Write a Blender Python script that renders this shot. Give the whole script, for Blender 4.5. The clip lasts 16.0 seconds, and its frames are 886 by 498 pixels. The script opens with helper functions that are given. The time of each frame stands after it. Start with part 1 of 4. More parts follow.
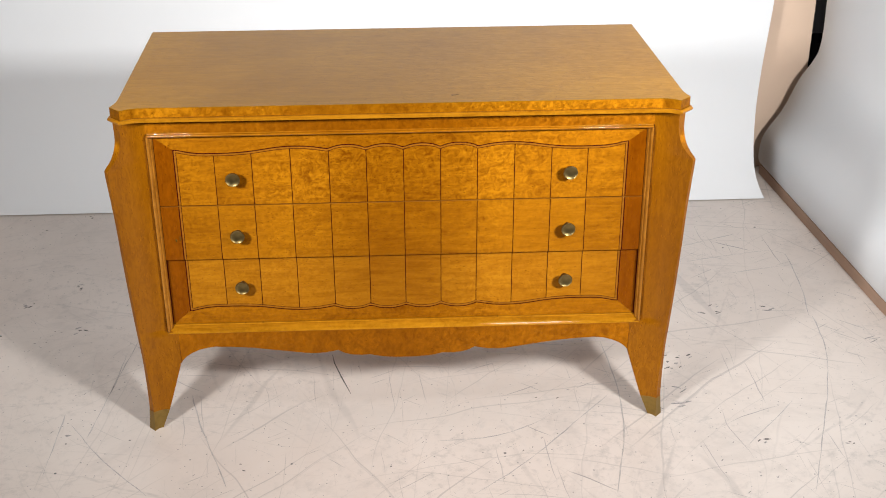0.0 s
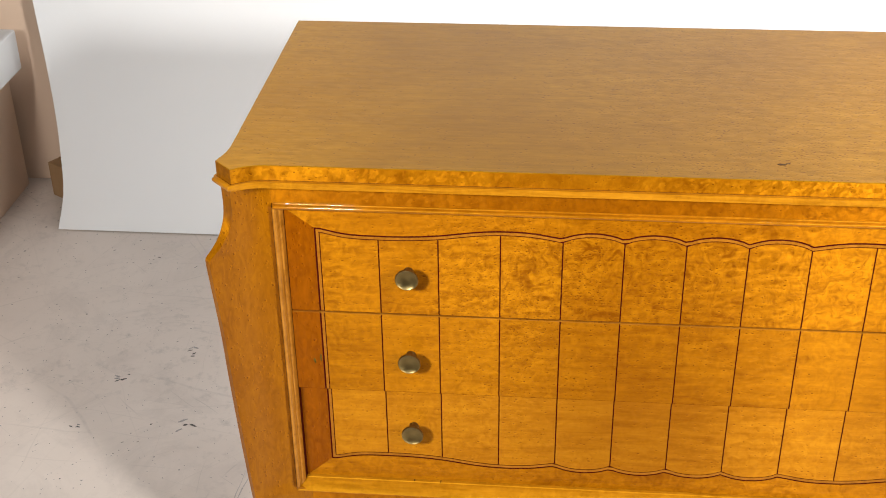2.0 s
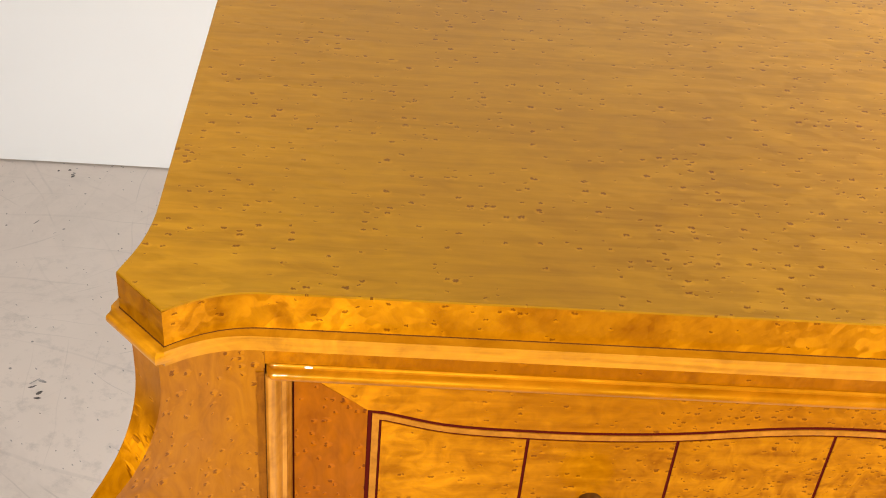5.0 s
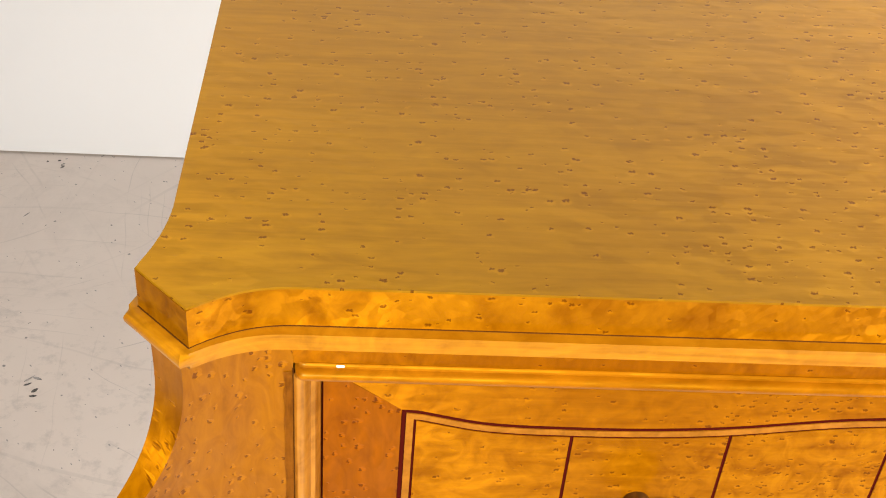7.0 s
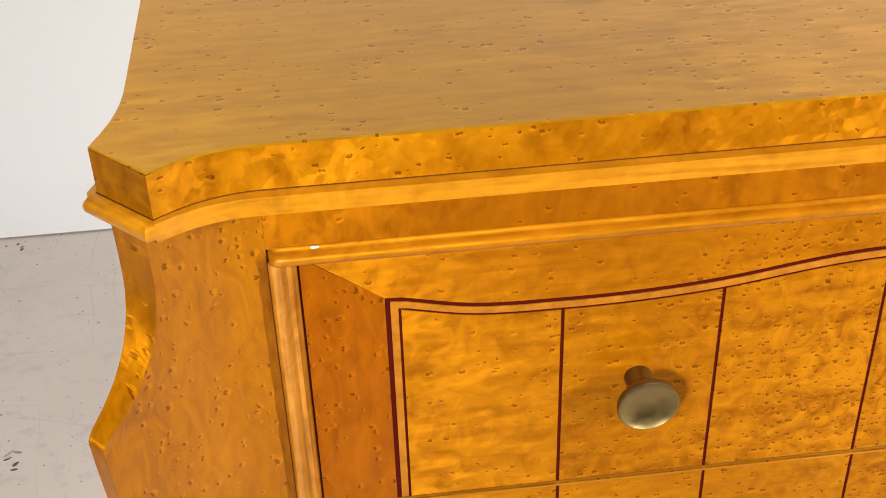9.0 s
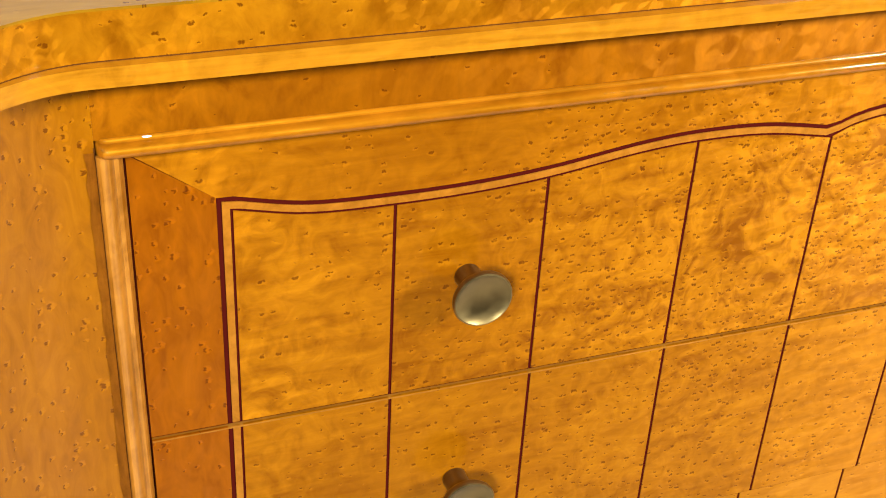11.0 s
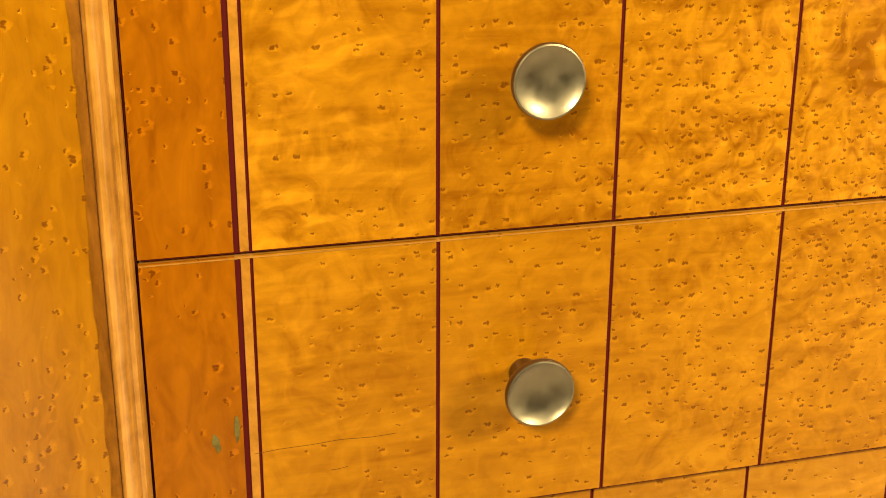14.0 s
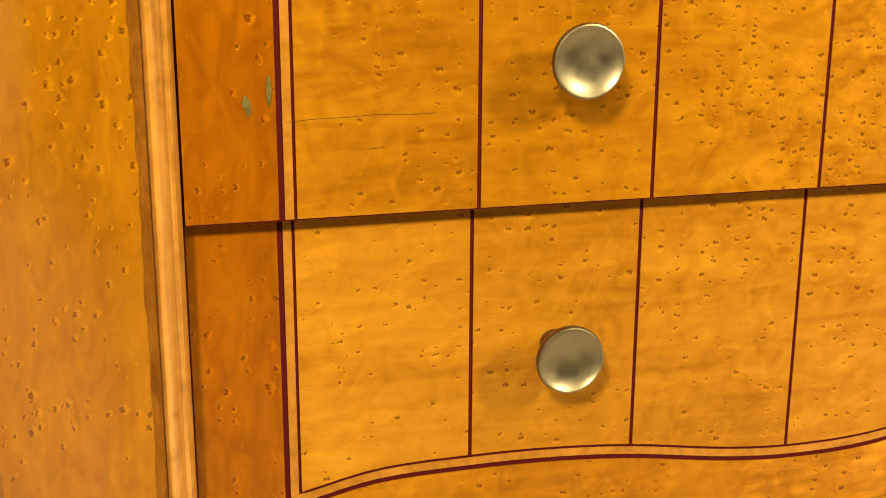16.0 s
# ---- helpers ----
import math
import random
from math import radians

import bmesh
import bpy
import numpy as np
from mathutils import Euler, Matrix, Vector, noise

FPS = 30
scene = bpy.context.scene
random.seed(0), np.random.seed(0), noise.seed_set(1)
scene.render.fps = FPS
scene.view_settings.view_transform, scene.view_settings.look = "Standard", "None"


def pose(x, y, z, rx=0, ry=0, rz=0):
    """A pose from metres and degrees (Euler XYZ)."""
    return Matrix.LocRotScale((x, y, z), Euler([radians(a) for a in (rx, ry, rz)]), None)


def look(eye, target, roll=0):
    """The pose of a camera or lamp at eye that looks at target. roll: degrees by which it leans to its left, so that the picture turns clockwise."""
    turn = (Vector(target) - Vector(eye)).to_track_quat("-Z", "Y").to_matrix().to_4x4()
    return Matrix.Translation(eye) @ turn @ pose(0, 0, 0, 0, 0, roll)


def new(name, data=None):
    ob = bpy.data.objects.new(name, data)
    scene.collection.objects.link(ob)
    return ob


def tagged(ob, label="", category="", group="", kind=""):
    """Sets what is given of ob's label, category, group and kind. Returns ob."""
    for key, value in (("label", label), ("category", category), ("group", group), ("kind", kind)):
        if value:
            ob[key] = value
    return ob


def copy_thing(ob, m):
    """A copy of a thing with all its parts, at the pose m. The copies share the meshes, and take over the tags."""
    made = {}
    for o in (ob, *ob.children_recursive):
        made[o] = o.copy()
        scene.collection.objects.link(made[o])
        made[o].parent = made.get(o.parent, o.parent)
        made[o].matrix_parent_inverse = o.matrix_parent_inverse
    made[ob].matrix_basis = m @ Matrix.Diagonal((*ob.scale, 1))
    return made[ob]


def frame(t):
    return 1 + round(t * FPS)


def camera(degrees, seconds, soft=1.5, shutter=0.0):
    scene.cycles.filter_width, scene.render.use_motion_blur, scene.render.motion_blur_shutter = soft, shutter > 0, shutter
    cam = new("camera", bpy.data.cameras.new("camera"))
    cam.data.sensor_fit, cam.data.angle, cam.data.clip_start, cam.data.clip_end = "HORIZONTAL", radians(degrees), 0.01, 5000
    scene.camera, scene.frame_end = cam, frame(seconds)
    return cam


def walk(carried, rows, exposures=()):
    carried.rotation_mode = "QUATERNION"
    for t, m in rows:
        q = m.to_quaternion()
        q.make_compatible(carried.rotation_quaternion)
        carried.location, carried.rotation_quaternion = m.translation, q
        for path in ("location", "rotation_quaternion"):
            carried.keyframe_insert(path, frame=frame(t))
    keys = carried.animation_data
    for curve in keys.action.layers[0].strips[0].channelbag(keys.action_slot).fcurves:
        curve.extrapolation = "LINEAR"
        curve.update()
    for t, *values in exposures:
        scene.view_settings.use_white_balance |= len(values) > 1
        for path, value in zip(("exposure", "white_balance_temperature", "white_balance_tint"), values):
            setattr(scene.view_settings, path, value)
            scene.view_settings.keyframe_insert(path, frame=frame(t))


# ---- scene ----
cam = camera(38.0, 16.0, soft=1.0)
PATH = [
    (0, (-0.0239, -2.5416, 1.7830), (0.0151, -1.6524, 1.3274), -0.21),
    (0.5, (-0.0151, -2.3484, 1.7676), (0.0052, -1.4600, 1.3090), 0.25),
    (1, (0.0558, -2.0197, 1.6851), (0.0081, -1.1404, 1.2111), -0.61),
    (1.5, (-0.0407, -1.7940, 1.6586), (-0.1127, -0.9234, 1.1718), -0.82),
    (2, (-0.1696, -1.4584, 1.5644), (-0.2545, -0.5998, 1.0587), -0.89),
    (2.5, (-0.2663, -1.1901, 1.5055), (-0.3325, -0.3468, 0.9722), 0.20),
    (3, (-0.2850, -0.9063, 1.4103), (-0.3571, -0.0754, 0.8586), 0.65),
    (3.5, (-0.3239, -0.7435, 1.3467), (-0.3757, 0.0716, 0.7698), 1.91),
    (4, (-0.4006, -0.5991, 1.2895), (-0.4107, 0.2070, 0.6979), 3.88),
    (4.5, (-0.4591, -0.4943, 1.2354), (-0.4245, 0.2912, 0.6176), 5.51),
    (7, (-0.5044, -0.4319, 1.1888), (-0.4462, 0.3390, 0.5545), 4.73),
    (7.5, (-0.5046, -0.4197, 1.1621), (-0.4386, 0.3659, 0.5468), 4.67),
    (8, (-0.4986, -0.4270, 1.1356), (-0.4106, 0.3687, 0.5363), 4.26),
    (8.5, (-0.5038, -0.4453, 1.1176), (-0.4116, 0.3576, 0.5286), 1.58),
    (9, (-0.5065, -0.4826, 1.0928), (-0.4228, 0.3352, 0.5234), -1.83),
    (9.5, (-0.5426, -0.5022, 1.0708), (-0.3661, 0.3126, 0.5186), -0.79),
    (10, (-0.5709, -0.5025, 1.0486), (-0.3133, 0.2942, 0.5019), 0.53),
    (12.5, (-0.5699, -0.4987, 0.9461), (-0.2431, 0.3269, 0.4863), 2.87),
    (13, (-0.5614, -0.4875, 0.8884), (-0.2615, 0.3736, 0.4779), 2.25),
    (13.5, (-0.5533, -0.4770, 0.8376), (-0.2708, 0.4052, 0.4610), 1.84),
    (14, (-0.5377, -0.4930, 0.7738), (-0.2799, 0.4149, 0.4434), 0.23),
    (14.5, (-0.5368, -0.4894, 0.7257), (-0.2687, 0.4184, 0.4030), 0.88),
    (15, (-0.5349, -0.5024, 0.6933), (-0.2753, 0.4128, 0.3850), 0.79),
    (15.5, (-0.5350, -0.5104, 0.6648), (-0.2971, 0.4087, 0.3508), 0.89),
    (16, (-0.5507, -0.5127, 0.6033), (-0.3056, 0.4171, 0.3287), 0.21),
]
walk(cam, [(t, look(eye, target, roll)) for t, eye, target, roll in PATH],
     [(0, 0.0, 6300, 10), (1.0, 0.10, 6380, 10), (2.0, 0.30, 6550, 10), (3.0, 0.42, 6800, 11), (3.5, 0.60, 6900, 11), (4.5, 0.66, 6950, 11), (8.0, 0.70, 6900, 11), (9.0, 0.62, 6650, 10), (10.0, 0.58, 6400, 8),
      (12.5, 0.92, 6500, 9), (14.5, 0.92, 6550, 10), (16.0, 0.95, 6500, 10)])

# ---- light ----
world = bpy.data.worlds.new("studio")
scene.world = world
world.use_nodes = True
world.node_tree.nodes["Background"].inputs[0].default_value = (0.93, 0.96, 1.0, 1)
world.node_tree.nodes["Background"].inputs[1].default_value = 0.26


def softbox(name, eye, target, sx, sy, power, colour=(1, 0.95, 0.88), spread=180):
    la = bpy.data.lights.new(name, "AREA")
    la.shape, la.size, la.size_y, la.energy, la.color = "RECTANGLE", sx, sy, power, colour
    la.spread = radians(spread)
    ob = new(name, la)
    ob.matrix_world = look(eye, target)
    return ob


softbox("softbox_lamp", (-1.37, -1.90, 1.82), (0.1, 0.6, 0.75), 0.28, 0.28, 20.0, (1, 0.965, 0.92), 90)
softbox("softbox_lamp", (1.34, -1.90, 1.84), (0.3, 0.6, 0.75), 0.28, 0.28, 26.5, (1, 0.965, 0.92), 90)
softbox("ceiling_lamp", (0.55, -1.0, 2.55), (0.1, 0.2, 0.4), 0.34, 0.34, 9, (1, 0.965, 0.93))

# ---- materials ----


def shader(name, base=(0.8, 0.8, 0.8), rough=0.5, metal=0.0):
    m = bpy.data.materials.new(name)
    m.use_nodes = True
    b = m.node_tree.nodes["Principled BSDF"]
    b.inputs["Base Color"].default_value = (*base, 1)
    b.inputs["Roughness"].default_value = rough
    b.inputs["Metallic"].default_value = metal
    return m, m.node_tree.nodes, m.node_tree.links, b


def node(nodes, kind, **values):
    n = nodes.new(kind)
    for key, value in values.items():
        if key in n.inputs:
            n.inputs[key].default_value = value
    return n


def ramp(nodes, *stops):
    r = nodes.new("ShaderNodeValToRGB")
    while len(r.color_ramp.elements) < len(stops):
        r.color_ramp.elements.new(0.5)
    for e, (p, c) in zip(r.color_ramp.elements, stops):
        e.position, e.color = p, (*c, 1) if len(c) == 3 else c
    return r


def mix(nodes, links, fac, a, b, blend="MIX"):
    m = nodes.new("ShaderNodeMix")
    m.data_type, m.blend_type = "RGBA", blend
    for sock, v in ((m.inputs[0], fac), (m.inputs[6], a), (m.inputs[7], b)):
        if hasattr(v, "links"):
            links.new(v, sock)
        else:
            sock.default_value = v if isinstance(v, float) else (*v, 1)
    return m.outputs[2]


def math_node(nodes, links, op, a, b=0.0):
    m = nodes.new("ShaderNodeMath")
    m.operation = op
    for sock, v in zip(m.inputs, (a, b)):
        if hasattr(v, "links"):
            links.new(v, sock)
        else:
            sock.default_value = v
    return m.outputs[0]


def maple(name, dark, light, stretch=(5, 5, 28), eyes=0.5, vary=0.10, rough=0.24, plane="xz", tall=False, coat=0.10, flame=1.0, crowd=None, flake_tilt=0.26, sheen=0.32, match=0.06, mottle=0.5, leaf_size=78.0, soft_leaf=0.45):
    """Lacquered bird's-eye maple: streaky grain, a shimmering flamed figure and small paired eyes."""
    m, N, L, b = shader(name, light, rough)
    tc = N.new("ShaderNodeTexCoord")
    info = N.new("ShaderNodeObjectInfo")
    shift = N.new("ShaderNodeVectorMath")
    shift.operation = "MULTIPLY_ADD"
    comb = N.new("ShaderNodeCombineXYZ")
    for i in range(3):
        L.new(info.outputs["Random"], comb.inputs[i])
    L.new(comb.outputs[0], shift.inputs[0])
    shift.inputs[1].default_value = (7.3, 3.1, 5.7)
    L.new(tc.outputs["Object"], shift.inputs[2])
    mp = N.new("ShaderNodeMapping")
    mp.inputs["Scale"].default_value = stretch
    L.new(shift.outputs[0], mp.inputs[0])
    grain = node(N, "ShaderNodeTexNoise", Scale=3.0, Detail=7.0, Roughness=0.66, Distortion=0.5)
    L.new(mp.outputs[0], grain.inputs["Vector"])
    half = N.new("ShaderNodeMapping")
    half.inputs["Scale"].default_value = tuple(1 + (v - min(stretch)) / max(stretch) * 0.8 for v in stretch)
    half.inputs["Rotation"].default_value = (0, 0, 0.3) if plane == "xy" else (0, 0.0 if tall else 0.35, 0)
    L.new(shift.outputs[0], half.inputs[0])
    drift = N.new("ShaderNodeMapping")
    drift.inputs["Scale"].default_value = (0.45, 1.5, 1.0) if plane == "xy" else (1.5, 1.5, 0.6) if tall else (1.0, 1.0, 0.9)
    L.new(shift.outputs[0], drift.inputs[0])
    cloud = node(N, "ShaderNodeTexNoise", Scale=64.0, Detail=4.0, Roughness=0.58, Distortion=1.6)
    L.new(drift.outputs[0], cloud.inputs["Vector"])
    broad = node(N, "ShaderNodeTexNoise", Scale=17.0, Detail=3.0, Roughness=0.6, Distortion=0.8)
    L.new(half.outputs[0], broad.inputs["Vector"])
    ripple = node(N, "ShaderNodeTexNoise", Scale=70.0, Detail=1.2, Roughness=0.4, Distortion=0.5)
    L.new(half.outputs[0], ripple.inputs["Vector"])
    wide = node(N, "ShaderNodeTexNoise", Scale=3.2, Detail=2.0)
    L.new(tc.outputs["Object"], wide.inputs["Vector"])
    f1 = math_node(N, L, "MULTIPLY", grain.outputs["Fac"], (0.30 if plane == "xy" else 0.26 if tall else 0.42) if eyes else 0.7)
    leafv = N.new("ShaderNodeMapping")
    leafv.inputs["Scale"].default_value = (1.6, 1.0, 1.0) if tall else (1.0, 1.7, 1.7)
    L.new(half.outputs[0], leafv.inputs[0])
    bent = node(N, "ShaderNodeTexNoise", Scale=45.0, Detail=2.0)
    L.new(half.outputs[0], bent.inputs["Vector"])
    bend = N.new("ShaderNodeVectorMath")
    bend.operation = "MULTIPLY_ADD"
    bend.inputs[1].default_value = (0.022, 0.022, 0.022)
    L.new(bent.outputs["Color"], bend.inputs[0])
    L.new(leafv.outputs[0], bend.inputs[2])
    leaf = node(N, "ShaderNodeTexVoronoi", Scale=leaf_size, Randomness=1.0)
    leaf.feature = "SMOOTH_F1"
    leaf.inputs["Smoothness"].default_value = soft_leaf
    L.new(bend.outputs[0], leaf.inputs["Vector"])
    tone = N.new("ShaderNodeSeparateColor")
    L.new(leaf.outputs["Color"], tone.inputs[0])
    patch = math_node(N, L, "ADD", math_node(N, L, "MULTIPLY", tone.outputs[0], 0.5), math_node(N, L, "MULTIPLY", cloud.outputs["Fac"], 0.5))
    f2 = math_node(N, L, "MULTIPLY", patch, 0.10 * flame if eyes else 0.08)
    f3 = math_node(N, L, "MULTIPLY", broad.outputs["Fac"], 0.20 * flame if eyes else 0.2)
    f4 = math_node(N, L, "MULTIPLY", wide.outputs["Fac"], 0.26)
    tot = math_node(N, L, "ADD", math_node(N, L, "ADD", f1, f2), math_node(N, L, "ADD", f3, f4))
    tot = math_node(N, L, "ADD", tot, math_node(N, L, "MULTIPLY", math_node(N, L, "SUBTRACT", info.outputs["Random"], 0.5), vary * 2))
    # soft brown clouds in the figure, heavier in some stretches of the leaf
    heavy = N.new("ShaderNodeMapRange")
    heavy.inputs["From Min"].default_value, heavy.inputs["From Max"].default_value = 0.40, 0.62
    heavy.inputs["To Min"].default_value, heavy.inputs["To Max"].default_value = 0.25 * mottle, mottle
    L.new(wide.outputs["Fac"], heavy.inputs["Value"])
    tot = math_node(N, L, "ADD", tot, math_node(N, L, "MULTIPLY", math_node(N, L, "SUBTRACT", cloud.outputs["Fac"], 0.5), heavy.outputs[0]))
    mean = 0.5 * ((0.56 if plane == "xy" else 0.52 if tall else 0.68) + 0.30 * flame) if eyes else 0.62
    r = ramp(N, (mean - 0.13, dark), (mean, tuple((p + q) / 2 for p, q in zip(dark, light))), (mean + 0.14, light))
    L.new(tot, r.inputs[0])
    col = r.outputs[0]
    hgt = math_node(N, L, "ADD", math_node(N, L, "MULTIPLY", broad.outputs["Fac"], (0.10 if plane == "xy" else 0.12) * flame), math_node(N, L, "MULTIPLY", ripple.outputs["Fac"], (0.15 if plane == "xy" else 0.12) * flame))
    if eyes:
        sep = N.new("ShaderNodeSeparateXYZ")
        L.new(shift.outputs[0], sep.inputs[0])
        across, up = sep.outputs[0], (sep.outputs[1] if plane == "xy" else sep.outputs[2])
        if tall:
            # posts also turn into the side, so count both ways across
            plain = N.new("ShaderNodeSeparateXYZ")
            L.new(tc.outputs["Object"], plain.inputs[0])
            across, up = up, math_node(N, L, "SUBTRACT", math_node(N, L, "MULTIPLY", math_node(N, L, "ABSOLUTE", plain.outputs[0]), 0.8), math_node(N, L, "MULTIPLY", plain.outputs[1], 0.35))
        flat = N.new("ShaderNodeCombineXYZ")
        L.new(across, flat.inputs[0])
        L.new(up, flat.inputs[1])
        warp = node(N, "ShaderNodeTexNoise", Scale=500.0, Detail=1.0)
        L.new(flat.outputs[0], warp.inputs["Vector"])
        wv = N.new("ShaderNodeVectorMath")
        wv.operation = "MULTIPLY_ADD"
        L.new(warp.outputs["Color"], wv.inputs[0])
        wv.inputs[1].default_value = (0.0026, 0.0026, 0.0)
        L.new(flat.outputs[0], wv.inputs[2])
        cluster = node(N, "ShaderNodeTexNoise", Scale=16.0, Detail=3.0, Roughness=0.7)
        L.new(flat.outputs[0], cluster.inputs["Vector"])
        lim = N.new("ShaderNodeMapRange")
        lim.inputs["From Min"].default_value, lim.inputs["From Max"].default_value = 0.36, 0.68
        lim.inputs["To Max"].default_value = 1.25 * eyes
        L.new(cluster.outputs["Fac"], lim.inputs["Value"])
        limit = lim.outputs[0]
        if crowd:
            # the leaf of veneer has its thickest patch of eyes about one place
            dist = N.new("ShaderNodeVectorMath")
            dist.operation = "DISTANCE"
            L.new(tc.outputs["Object"], dist.inputs[0])
            dist.inputs[1].default_value = crowd
            more = N.new("ShaderNodeMapRange")
            more.inputs["From Min"].default_value, more.inputs["From Max"].default_value = 0.08, 0.36
            more.inputs["To Min"].default_value, more.inputs["To Max"].default_value = 3.0, 0.42
            L.new(dist.outputs["Value"], more.inputs["Value"])
            limit = math_node(N, L, "MULTIPLY", limit, more.outputs[0])
        for sc, rad in ((120.0, 0.00106), (175.0, 0.00080)) if plane == "xy" else ((120.0, 0.00098), (175.0, 0.00074)):
            vor = node(N, "ShaderNodeTexVoronoi", Scale=sc, Randomness=1.0)
            vor.voronoi_dimensions = "2D"
            L.new(wv.outputs[0], vor.inputs["Vector"])
            rnd = N.new("ShaderNodeSeparateColor")
            L.new(vor.outputs["Color"], rnd.inputs[0])
            pick = math_node(N, L, "LESS_THAN", rnd.outputs[0], limit)
            away = N.new("ShaderNodeVectorMath")
            away.operation = "SUBTRACT"
            L.new(wv.outputs[0], away.inputs[0])
            L.new(vor.outputs["Position"], away.inputs[1])
            dv = N.new("ShaderNodeSeparateXYZ")
            L.new(away.outputs[0], dv.inputs[0])
            size = math_node(N, L, "MULTIPLY", math_node(N, L, "ADD", math_node(N, L, "MULTIPLY", rnd.outputs[1], 1.1), 0.45), rad)
            u = math_node(N, L, "DIVIDE", dv.outputs[0], size)
            v = math_node(N, L, "DIVIDE", dv.outputs[1], size)
            # two dark pits side by side, a pale lip round them
            uu = math_node(N, L, "SUBTRACT", math_node(N, L, "ABSOLUTE", u), 0.5)
            pit = math_node(N, L, "ADD", math_node(N, L, "MULTIPLY", uu, uu), math_node(N, L, "MULTIPLY", math_node(N, L, "MULTIPLY", v, v), 1.05))
            spot = N.new("ShaderNodeMapRange")
            spot.inputs["From Min"].default_value, spot.inputs["From Max"].default_value = 0.62, 0.16
            L.new(pit, spot.inputs["Value"])
            eye = math_node(N, L, "MULTIPLY", spot.outputs[0], pick)
            vs = math_node(N, L, "ADD", v, 0.7)
            lip = math_node(N, L, "ADD", math_node(N, L, "MULTIPLY", math_node(N, L, "MULTIPLY", u, u), 0.45), math_node(N, L, "MULTIPLY", vs, vs))
            glow = N.new("ShaderNodeMapRange")
            glow.inputs["From Min"].default_value, glow.inputs["From Max"].default_value = 2.4, 0.4
            L.new(lip, glow.inputs["Value"])
            halo = math_node(N, L, "MULTIPLY", glow.outputs[0], pick)
            col = mix(N, L, math_node(N, L, "MULTIPLY", halo, 0.50 if tall else 0.30), col, tuple(min(1.0, c * 1.25) for c in light))
            col = mix(N, L, math_node(N, L, "MULTIPLY", eye, 0.80 if tall else 0.86 if plane == "xy" else 0.80), col, (dark[0] * 0.46, dark[1] * 0.26, dark[2] * 0.5))
            hgt = math_node(N, L, "SUBTRACT", hgt, math_node(N, L, "MULTIPLY", halo, 0.14 if tall else 0.04))
    L.new(col, b.inputs["Base Color"])
    # the fibres shine amber under a smooth clear lacquer
    b.inputs["Roughness"].default_value = 0.70 if plane == "xy" else 0.60 if eyes else 0.45
    b.inputs["Metallic"].default_value = sheen if eyes else 0.0
    if eyes:
        # fibres lie along the grain, so their sheen spreads across it
        b.inputs["Anisotropic"].default_value = 0.93
        grainwise = N.new("ShaderNodeCombineXYZ")
        for sock, v in zip(grainwise.inputs, (1, 0, 0) if tall else (0, 1, 0) if plane == "xy" else (0, 0, 1)):
            sock.default_value = v
        L.new(grainwise.outputs[0], b.inputs["Tangent"])
    b.inputs["Specular IOR Level"].default_value = 0.2 if plane == "xy" else 0.5
    b.inputs["Specular Tint"].default_value = (1.0, 0.56, 0.03, 1)
    b.inputs["Coat Weight"].default_value = coat
    b.inputs["Coat Roughness"].default_value = rough * 0.5
    b.inputs["Coat IOR"].default_value = 1.22 if plane == "xy" else 1.5
    # the fibres of each little leaf of figure lean their own way
    geo = N.new("ShaderNodeNewGeometry")
    lean = N.new("ShaderNodeVectorMath")
    lean.operation = "SUBTRACT"
    L.new(leaf.outputs["Color"], lean.inputs[0])
    lean.inputs[1].default_value = (0.5, 0.5, 0.5)
    tilt = N.new("ShaderNodeVectorMath")
    tilt.operation = "MULTIPLY_ADD"
    L.new(lean.outputs[0], tilt.inputs[0])
    tilt.inputs[1].default_value = (flake_tilt * 0.2, flake_tilt * 0.1, flake_tilt) if tall else (flake_tilt, flake_tilt * 0.1, flake_tilt * 0.1)
    L.new(geo.outputs["Normal"], tilt.inputs[2])
    # book-matched halves: the fibres rise towards the ends
    half_way = N.new("ShaderNodeSeparateXYZ")
    L.new(tc.outputs["Object"], half_way.inputs[0])
    side_of = N.new("ShaderNodeMapRange")
    side_of.inputs["From Min"].default_value, side_of.inputs["From Max"].default_value = -0.2, 0.2
    side_of.inputs["To Min"].default_value, side_of.inputs["To Max"].default_value = -match, match
    L.new(half_way.outputs[0], side_of.inputs["Value"])
    rising = N.new("ShaderNodeCombineXYZ")
    L.new(side_of.outputs[0], rising.inputs[0])
    both = N.new("ShaderNodeVectorMath")
    both.operation = "ADD"
    L.new(tilt.outputs[0], both.inputs[0])
    L.new(rising.outputs[0], both.inputs[1])
    unit = N.new("ShaderNodeVectorMath")
    unit.operation = "NORMALIZE"
    L.new(both.outputs[0], unit.inputs[0])
    bump = node(N, "ShaderNodeBump", Strength=0.6, Distance=0.0018)
    L.new(hgt, bump.inputs["Height"])
    L.new(unit.outputs[0], bump.inputs["Normal"])
    L.new(bump.outputs[0], b.inputs["Normal"])
    fine = node(N, "ShaderNodeTexNoise", Scale=14.0, Detail=2.0)
    L.new(tc.outputs["Object"], fine.inputs["Vector"])
    polish = node(N, "ShaderNodeBump", Strength=0.05, Distance=0.001)
    L.new(fine.outputs["Fac"], polish.inputs["Height"])
    L.new(polish.outputs[0], b.inputs["Coat Normal"])
    return m


HONEY_D, HONEY_L = (0.162, 0.0435, 0.0002), (0.338, 0.1230, 0.0020)
CROWD = (-0.14, 0.0, 0.66)


def shade(c, k):
    return tuple(v * k for v in c)


